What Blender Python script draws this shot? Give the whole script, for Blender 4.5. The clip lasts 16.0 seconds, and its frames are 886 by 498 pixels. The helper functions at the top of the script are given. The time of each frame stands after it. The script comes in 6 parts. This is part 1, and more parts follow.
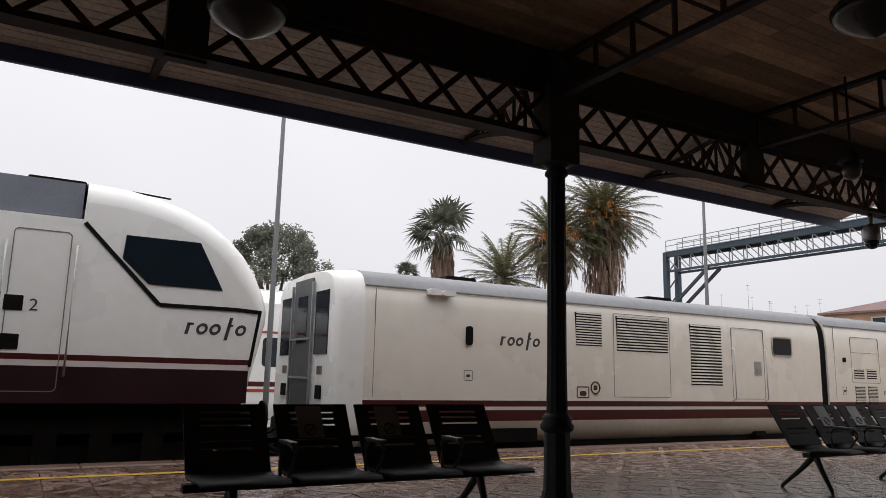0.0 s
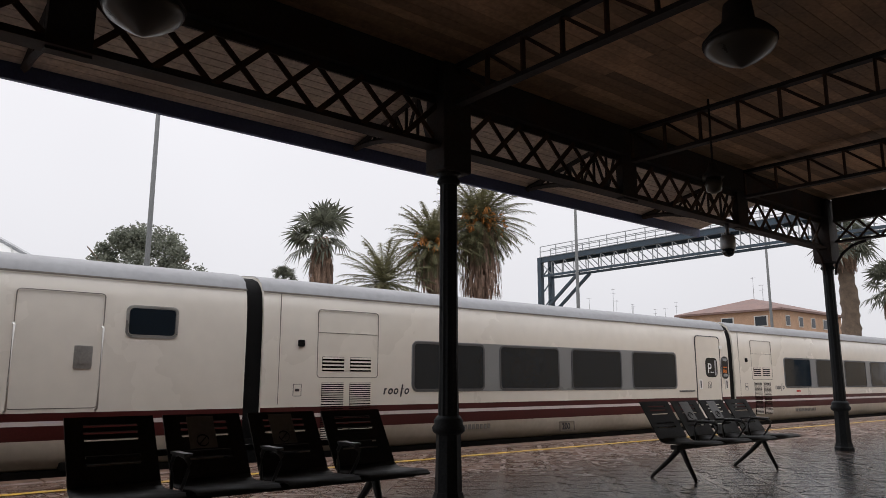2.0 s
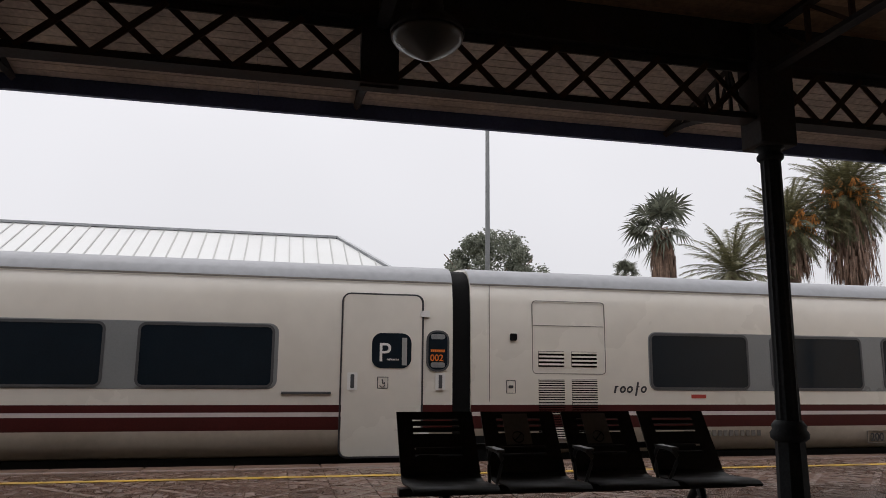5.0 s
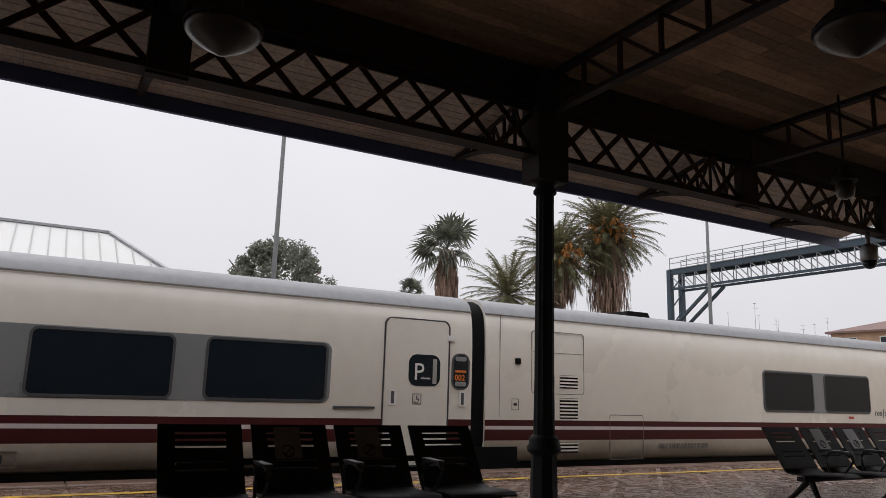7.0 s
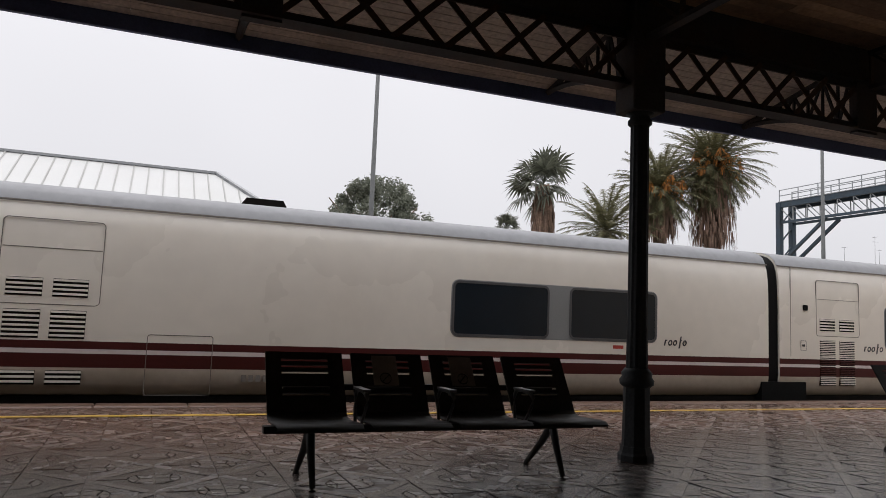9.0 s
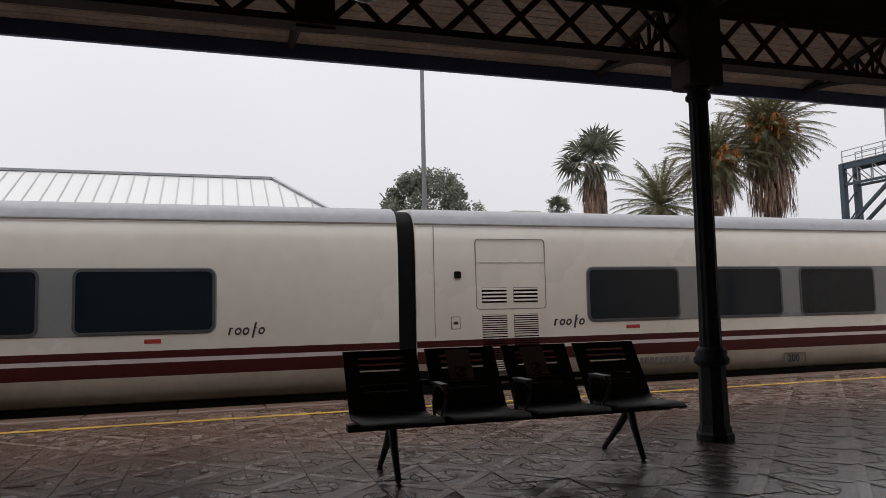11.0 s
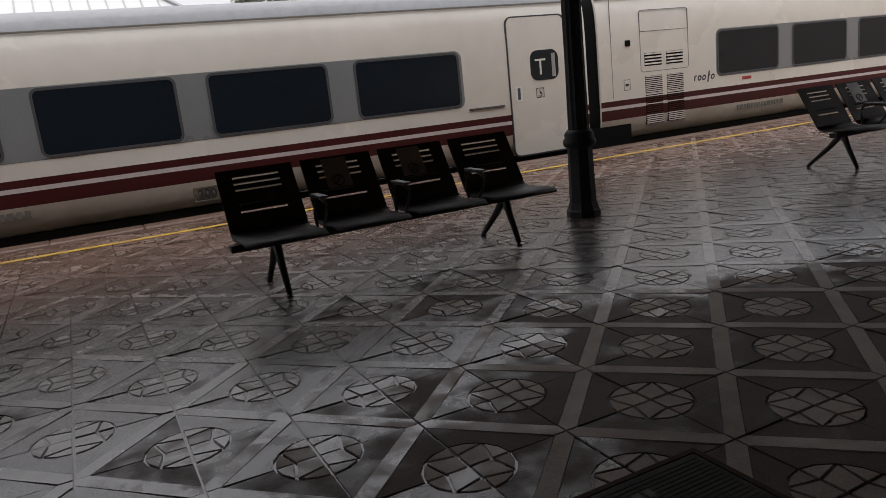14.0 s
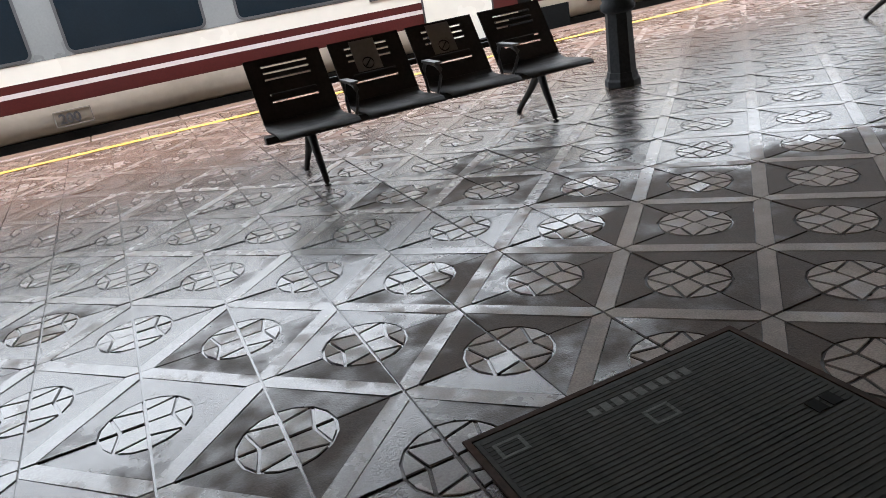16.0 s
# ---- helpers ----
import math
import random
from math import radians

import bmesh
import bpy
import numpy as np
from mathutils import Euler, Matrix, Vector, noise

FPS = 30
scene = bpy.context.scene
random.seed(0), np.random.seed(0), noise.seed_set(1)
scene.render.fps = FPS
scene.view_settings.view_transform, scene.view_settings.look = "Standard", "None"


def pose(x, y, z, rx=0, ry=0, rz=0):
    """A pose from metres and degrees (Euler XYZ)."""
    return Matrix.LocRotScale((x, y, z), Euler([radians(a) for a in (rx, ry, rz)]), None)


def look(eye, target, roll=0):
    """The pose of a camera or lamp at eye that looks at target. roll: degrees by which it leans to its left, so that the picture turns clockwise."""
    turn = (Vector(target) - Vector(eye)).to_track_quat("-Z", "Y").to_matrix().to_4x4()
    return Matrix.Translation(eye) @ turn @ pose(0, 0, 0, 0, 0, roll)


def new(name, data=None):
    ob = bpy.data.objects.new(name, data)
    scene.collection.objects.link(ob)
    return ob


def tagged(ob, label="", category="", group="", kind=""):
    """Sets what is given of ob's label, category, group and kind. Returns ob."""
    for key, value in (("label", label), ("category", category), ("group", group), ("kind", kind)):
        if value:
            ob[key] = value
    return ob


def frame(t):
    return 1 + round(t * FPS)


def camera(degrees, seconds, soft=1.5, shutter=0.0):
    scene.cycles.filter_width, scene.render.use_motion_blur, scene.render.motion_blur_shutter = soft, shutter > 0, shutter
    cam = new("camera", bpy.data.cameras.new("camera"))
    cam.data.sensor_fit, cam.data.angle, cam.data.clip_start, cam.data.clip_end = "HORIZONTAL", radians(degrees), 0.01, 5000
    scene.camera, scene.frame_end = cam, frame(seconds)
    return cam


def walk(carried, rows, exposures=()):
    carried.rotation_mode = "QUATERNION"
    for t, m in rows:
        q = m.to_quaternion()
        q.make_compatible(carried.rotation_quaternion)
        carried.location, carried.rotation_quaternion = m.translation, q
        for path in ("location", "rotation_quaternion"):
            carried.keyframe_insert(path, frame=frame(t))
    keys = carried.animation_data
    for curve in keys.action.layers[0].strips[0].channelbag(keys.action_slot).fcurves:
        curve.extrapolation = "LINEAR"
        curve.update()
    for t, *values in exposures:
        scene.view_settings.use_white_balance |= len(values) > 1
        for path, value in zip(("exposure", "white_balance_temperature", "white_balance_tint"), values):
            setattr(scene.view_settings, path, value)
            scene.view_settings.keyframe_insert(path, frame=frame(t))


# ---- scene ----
cam = camera(62.8, 16.0, soft=0.8)
PATH = [
    (0, (-0.713, -1.862, 1.062), (0.27, -0.154, 1.403), 1.4),
    (0.5, (-0.752, -1.811, 1.085), (0.282, -0.136, 1.437), 1.1),
    (1, (-0.807, -1.801, 1.088), (0.213, -0.119, 1.451), 1.8),
    (1.5, (-0.897, -1.857, 1.067), (0.182, -0.213, 1.435), 1.2),
    (2, (-0.875, -1.845, 1.061), (0.382, -0.331, 1.418), 0.1),
    (2.3, (-0.778, -1.826, 1.077), (0.417, -0.263, 1.399), 0.3),
    (2.5, (-0.713, -1.813, 1.088), (0.508, -0.27, 1.447), 0.5),
    (3, (-0.64, -1.86, 1.076), (0.47, -0.234, 1.429), 0.7),
    (3.5, (-0.624, -1.838, 1.076), (0.406, -0.156, 1.404), 1.8),
    (3.7, (-0.605, -1.836, 1.082), (0.294, -0.084, 1.432), 0.2),
    (6, (-0.568, -1.951, 1.097), (-0.218, -0.008, 1.414), 1.7),
    (6.5, (-0.62, -1.949, 1.099), (0.001, -0.079, 1.442), 2.3),
    (7, (-0.537, -1.899, 1.096), (0.426, -0.188, 1.48), 1.8),
    (7.5, (-0.503, -1.931, 1.096), (0.434, -0.211, 1.499), 0.8),
    (8, (-0.507, -1.932, 1.104), (0.404, -0.196, 1.5), -0.5),
    (8.5, (-0.527, -1.924, 1.09), (0.222, -0.103, 1.441), 1.0),
    (9, (-0.523, -1.968, 1.078), (0.219, -0.121, 1.279), 2.3),
    (9.2, (-0.531, -1.979, 1.069), (0.256, -0.143, 1.165), 3.2),
    (11.3, (-0.641, -1.984, 1.122), (-0.044, -0.084, 1.301), -1.6),
    (11.5, (-0.614, -1.959, 1.128), (0.008, -0.067, 1.309), -2.5),
    (12, (-0.559, -1.992, 1.139), (-0.077, -0.066, 1.374), -3.9),
    (12.5, (-0.53, -2.058, 1.144), (0.079, -0.171, 1.405), -4.3),
    (13, (-0.548, -2.037, 1.111), (0.19, -0.191, 1.323), -3.1),
    (13.5, (-0.529, -1.947, 1.215), (0.306, -0.135, 1.071), -1.2),
    (14, (-0.578, -1.991, 1.251), (0.274, -0.235, 0.812), -6.1),
    (14.5, (-0.552, -1.973, 1.279), (0.211, -0.244, 0.625), -7.8),
    (15, (-0.557, -1.98, 1.275), (0.158, -0.24, 0.595), -8.5),
    (15.5, (-0.555, -2.006, 1.299), (0.145, -0.288, 0.553), -9.9),
    (16, (-0.546, -1.99, 1.307), (0.122, -0.262, 0.554), -10.1),
]
walk(cam, [(t, look(eye, target, roll)) for t, eye, target, roll in PATH], exposures=[(0.0, 0.0, 6500, 14), (3.5, 0.0, 6500, 14), (6.0, -0.12, 6500, 14), (8.5, -0.05, 6500, 14), (12.8, -0.15, 6500, 14), (13.5, -0.12, 6500, 14), (14.0, 0.15, 6500, 14), (14.5, 1.38, 6250, 11), (15.0, 1.88, 6080, 9), (16.0, 2.25, 6050, 9)])


# ---------------------------------------------------------------- light
def make_world():
    w = bpy.data.worlds.new("overcast_sky")
    scene.world = w
    w.use_nodes = True
    nt = w.node_tree
    nt.nodes.clear()
    out = nt.nodes.new("ShaderNodeOutputWorld")
    bg = nt.nodes.new("ShaderNodeBackground")
    sky = nt.nodes.new("ShaderNodeTexSky")
    sky.sky_type = "NISHITA"
    sky.sun_disc = False
    sky.sun_elevation = radians(77)
    sky.sun_rotation = radians(-34)
    sky.air_density, sky.dust_density = 1.0, 4.0
    hs = nt.nodes.new("ShaderNodeHueSaturation")
    hs.inputs["Saturation"].default_value = 0.12
    mix = nt.nodes.new("ShaderNodeMix")
    mix.data_type = "RGBA"
    mix.inputs["Factor"].default_value = 0.86
    # cloud cover: even grey-white, a little brighter overhead
    tc = nt.nodes.new("ShaderNodeTexCoord")
    sep = nt.nodes.new("ShaderNodeSeparateXYZ")
    ramp = nt.nodes.new("ShaderNodeValToRGB")
    ramp.color_ramp.elements[0].position, ramp.color_ramp.elements[0].color = 0.0, (6.6, 6.75, 6.95, 1)
    ramp.color_ramp.elements[1].position, ramp.color_ramp.elements[1].color = 0.95, (18.0, 18.2, 18.5, 1)
    low = ramp.color_ramp.elements.new(0.38)
    low.color = (8.0, 8.15, 8.35, 1)
    nz = nt.nodes.new("ShaderNodeTexNoise")
    nz.inputs["Scale"].default_value = 3.0
    mr = nt.nodes.new("ShaderNodeMapRange")
    mr.inputs["To Min"].default_value, mr.inputs["To Max"].default_value = 0.93, 1.05
    mul = nt.nodes.new("ShaderNodeMix")
    mul.data_type, mul.blend_type = "RGBA", "MULTIPLY"
    mul.inputs["Factor"].default_value = 1.0
    L = nt.links.new
    L(tc.outputs["Generated"], sep.inputs[0])
    L(sep.outputs["Z"], ramp.inputs[0])
    L(tc.outputs["Generated"], nz.inputs["Vector"])
    L(nz.outputs[0], mr.inputs["Value"])
    L(ramp.outputs[0], mul.inputs[6])
    L(mr.outputs[0], mul.inputs[7])
    L(sky.outputs[0], hs.inputs["Color"])
    L(hs.outputs[0], mix.inputs[6])
    L(mul.outputs[2], mix.inputs[7])
    L(mix.outputs[2], bg.inputs[0])
    bg.inputs[1].default_value = 0.122
    L(bg.outputs[0], out.inputs[0])
    sun = bpy.data.lights.new("sun", "SUN")
    sun.energy, sun.angle, sun.color = 0.5, radians(40), (1.0, 0.97, 0.93)
    ob = new("sun", sun)
    ob.matrix_basis = look((0, 0, 0), (0.12, -0.18, -0.97))


make_world()


# ---------------------------------------------------------------- materials
def material(name, base, rough=0.6, metal=0.0, var=0.15, scale=3.0, fine=40.0, bump=0.0, dirt=None, dirt_amount=0.4, spec=0.5, coat=0.0, island=False, thin=0.0):
    m = bpy.data.materials.new(name)
    m.use_nodes = True
    nt = m.node_tree
    b = nt.nodes["Principled BSDF"]
    L = nt.links.new
    geo = nt.nodes.new("ShaderNodeTexCoord")
    n1 = nt.nodes.new("ShaderNodeTexNoise")
    n1.inputs["Scale"].default_value, n1.inputs["Detail"].default_value = scale, 5
    n2 = nt.nodes.new("ShaderNodeTexNoise")
    n2.inputs["Scale"].default_value, n2.inputs["Detail"].default_value = fine, 4
    L(geo.outputs["Object"], n1.inputs["Vector"])
    L(geo.outputs["Object"], n2.inputs["Vector"])
    add = nt.nodes.new("ShaderNodeMath")
    add.operation = "ADD"
    L(n1.outputs[0], add.inputs[0])
    L(n2.outputs[0], add.inputs[1])
    mr = nt.nodes.new("ShaderNodeMapRange")
    mr.inputs["From Min"].default_value, mr.inputs["From Max"].default_value = 0.7, 1.3
    mr.inputs["To Min"].default_value, mr.inputs["To Max"].default_value = 1 - var, 1 + var
    L(add.outputs[0], mr.inputs["Value"])
    col = nt.nodes.new("ShaderNodeMix")
    col.data_type, col.blend_type = "RGBA", "MULTIPLY"
    col.inputs["Factor"].default_value = 1.0
    col.inputs[6].default_value = (*base, 1)
    L(mr.outputs[0], col.inputs[7])
    last = col.outputs[2]
    if dirt:
        n3 = nt.nodes.new("ShaderNodeTexNoise")
        n3.inputs["Scale"].default_value, n3.inputs["Detail"].default_value = scale * 0.6, 8
        L(geo.outputs["Object"], n3.inputs["Vector"])
        r = nt.nodes.new("ShaderNodeMapRange")
        r.inputs["From Min"].default_value, r.inputs["From Max"].default_value = 0.45, 0.75
        r.inputs["To Max"].default_value = dirt_amount
        L(n3.outputs[0], r.inputs["Value"])
        dm = nt.nodes.new("ShaderNodeMix")
        dm.data_type = "RGBA"
        dm.inputs[7].default_value = (*dirt, 1)
        L(last, dm.inputs[6])
        L(r.outputs[0], dm.inputs["Factor"])
        last = dm.outputs[2]
    if island:
        g = nt.nodes.new("ShaderNodeNewGeometry")
        r = nt.nodes.new("ShaderNodeMapRange")
        r.inputs["To Min"].default_value, r.inputs["To Max"].default_value = 0.55, 1.35
        L(g.outputs["Random Per Island"], r.inputs["Value"])
        im = nt.nodes.new("ShaderNodeMix")
        im.data_type, im.blend_type = "RGBA", "MULTIPLY"
        im.inputs["Factor"].default_value = 1.0
        L(last, im.inputs[6])
        L(r.outputs[0], im.inputs[7])
        last = im.outputs[2]
    L(last, b.inputs["Base Color"])
    rr = nt.nodes.new("ShaderNodeMapRange")
    rr.inputs["From Min"].default_value, rr.inputs["From Max"].default_value = 0.3, 0.7
    rr.inputs["To Min"].default_value, rr.inputs["To Max"].default_value = max(0.02, rough - 0.1), min(1, rough + 0.1)
    L(n1.outputs[0], rr.inputs["Value"])
    L(rr.outputs[0], b.inputs["Roughness"])
    b.inputs["Metallic"].default_value = metal
    b.inputs["Specular IOR Level"].default_value = spec
    b.inputs["Coat Weight"].default_value = coat
    b.inputs["Coat Roughness"].default_value = 0.15
    if bump:
        bp = nt.nodes.new("ShaderNodeBump")
        bp.inputs["Strength"].default_value, bp.inputs["Distance"].default_value = bump, 0.004
        L(n2.outputs[0], bp.inputs["Height"])
        L(bp.outputs[0], b.inputs["Normal"])
    if thin:
        # light passes through the leaf
        tr = nt.nodes.new("ShaderNodeBsdfTranslucent")
        L(last, tr.inputs["Color"])
        ms = nt.nodes.new("ShaderNodeMixShader")
        ms.inputs[0].default_value = thin
        L(b.outputs[0], ms.inputs[1])
        L(tr.outputs[0], ms.inputs[2])
        L(ms.outputs[0], nt.nodes["Material Output"].inputs[0])
    return m


def tile_material(name, base, wet_base, rough_dry=0.62, relief=0.6, shift=0.0, soak=0.0):
    """Pressed cement tile out of doors: rust-stained towards the track, rain-wet in patches."""
    m = bpy.data.materials.new(name)
    m.use_nodes = True
    nt = m.node_tree
    b = nt.nodes["Principled BSDF"]
    L = nt.links.new
    N = nt.nodes.new
    g = N("ShaderNodeNewGeometry")
    sep = N("ShaderNodeSeparateXYZ")
    L(g.outputs["Position"], sep.inputs[0])

    def tex(scale, detail=5, rough=0.55):
        n = N("ShaderNodeTexNoise")
        n.inputs["Scale"].default_value, n.inputs["Detail"].default_value, n.inputs["Roughness"].default_value = scale, detail, rough
        L(g.outputs["Position"], n.inputs["Vector"])
        return n.outputs[0]

    def ranged(v, a, c, lo, hi, smooth=False):
        r = N("ShaderNodeMapRange")
        if smooth:
            r.interpolation_type = "SMOOTHSTEP"
        for k, val in (("From Min", a), ("From Max", c), ("To Min", lo), ("To Max", hi)):
            r.inputs[k].default_value = val
        L(v, r.inputs["Value"])
        return r.outputs[0]

    def op(kind, a, c):
        n = N("ShaderNodeMath")
        n.operation = kind
        for i, v in enumerate((a, c)):
            if isinstance(v, (int, float)):
                n.inputs[i].default_value = v
            else:
                L(v, n.inputs[i])
        return n.outputs[0]

    def blend(f, a, c, kind="MIX"):
        n = N("ShaderNodeMix")
        n.data_type, n.blend_type = "RGBA", kind
        for i, v in ((0, f), (6, a), (7, c)):
            if isinstance(v, tuple):
                n.inputs[i].default_value = (*v, 1)
            elif isinstance(v, (int, float)):
                n.inputs[i].default_value = v
            else:
                L(v, n.inputs[i])
        return n.outputs[2]

    coarse, mid, fine = tex(1.1), tex(7), tex(150, 2)
    # where rain lies: patches, more of it out from under the middle of the canopy
    film = op("ADD", ranged(tex(0.9, 4), 0.3, 0.7, -0.45, 0.45), ranged(tex(5.0 + shift, 5), 0.3, 0.7, -0.3, 0.3))
    oi = N("ShaderNodeObjectInfo")
    # every pressed field holds water in its own way
    own = op("FRACT", op("ADD", op("MULTIPLY", g.outputs["Random Per Island"], 7.3), op("MULTIPLY", oi.outputs["Random"], 11.7)), 0)
    film = op("ADD", film, ranged(own, 0, 1, -0.26, 0.26))
    film = op("ADD", film, ranged(sep.outputs["X"], 1.4, -0.6, 0.10 + soak, 0.34 + soak))
    drier = op("MULTIPLY", ranged(sep.outputs["X"], 0.3, 1.6, 0, 1, True), ranged(sep.outputs["Y"], 1.6, -0.2, 0, 1, True))
    film = op("SUBTRACT", film, op("MULTIPLY", drier, 0.6))
    film = op("SUBTRACT", film, op("MULTIPLY", ranged(sep.outputs["Y"], 4.2, 5.6, 0, 1, True), 0.15))
    # a runnel of standing rain between the benches
    pool = op("MULTIPLY", ranged(sep.outputs["X"], 1.6, 3.4, 0, 1, True), op("MULTIPLY", ranged(sep.outputs["Y"], 0.2, 1.6, 0, 1, True), ranged(sep.outputs["Y"], 5.0, 3.6, 0, 1, True)))
    film = op("ADD", film, op("MULTIPLY", pool, 0.75))
    # less of it well in under the roof, more where the eaves drip
    film = op("ADD", film, ranged(sep.outputs["Y"], -0.6, 1.8, -0.2, 0.14, True))
    wet = ranged(film, -0.25, 0.4, 0, 1, True)
    # rust-red dust from brakes and rails near the edge
    rust = ranged(op("ADD", sep.outputs["Y"], ranged(mid, 0.3, 0.7, -0.35, 0.35)), 2.0, 5.0, 0, 0.9, True)
    c = blend(wet, base, wet_base)
    c = blend(rust, c, blend(0.3, (0.155, 0.078, 0.05), c))
    c = blend(1.0, c, ranged(op("ADD", mid, fine), 0.7, 1.3, 0.72, 1.25), "MULTIPLY")
    c = blend(ranged(coarse, 0.55, 0.75, 0, 0.45), c, (0.035, 0.03, 0.026))
    c = blend(1.0, c, ranged(oi.outputs["Random"], 0, 1, 0.9, 1.1), "MULTIPLY")
    L(c, b.inputs["Base Color"])
    L(op("ADD", ranged(wet, 0, 1, rough_dry, 0.165), ranged(mid, 0.35, 0.65, -0.03, 0.07)), b.inputs["Roughness"])
    L(ranged(wet, 0, 1, 0.14, 0.95), b.inputs["Specular IOR Level"])
    bp = N("ShaderNodeBump")
    bp.inputs["Distance"].default_value = 0.003
    L(ranged(wet, 0, 1, relief, relief * 0.7), bp.inputs["Strength"])
    L(op("ADD", fine, op("MULTIPLY", mid, 2.0)), bp.inputs["Height"])
    L(bp.outputs[0], b.inputs["Normal"])
    return m


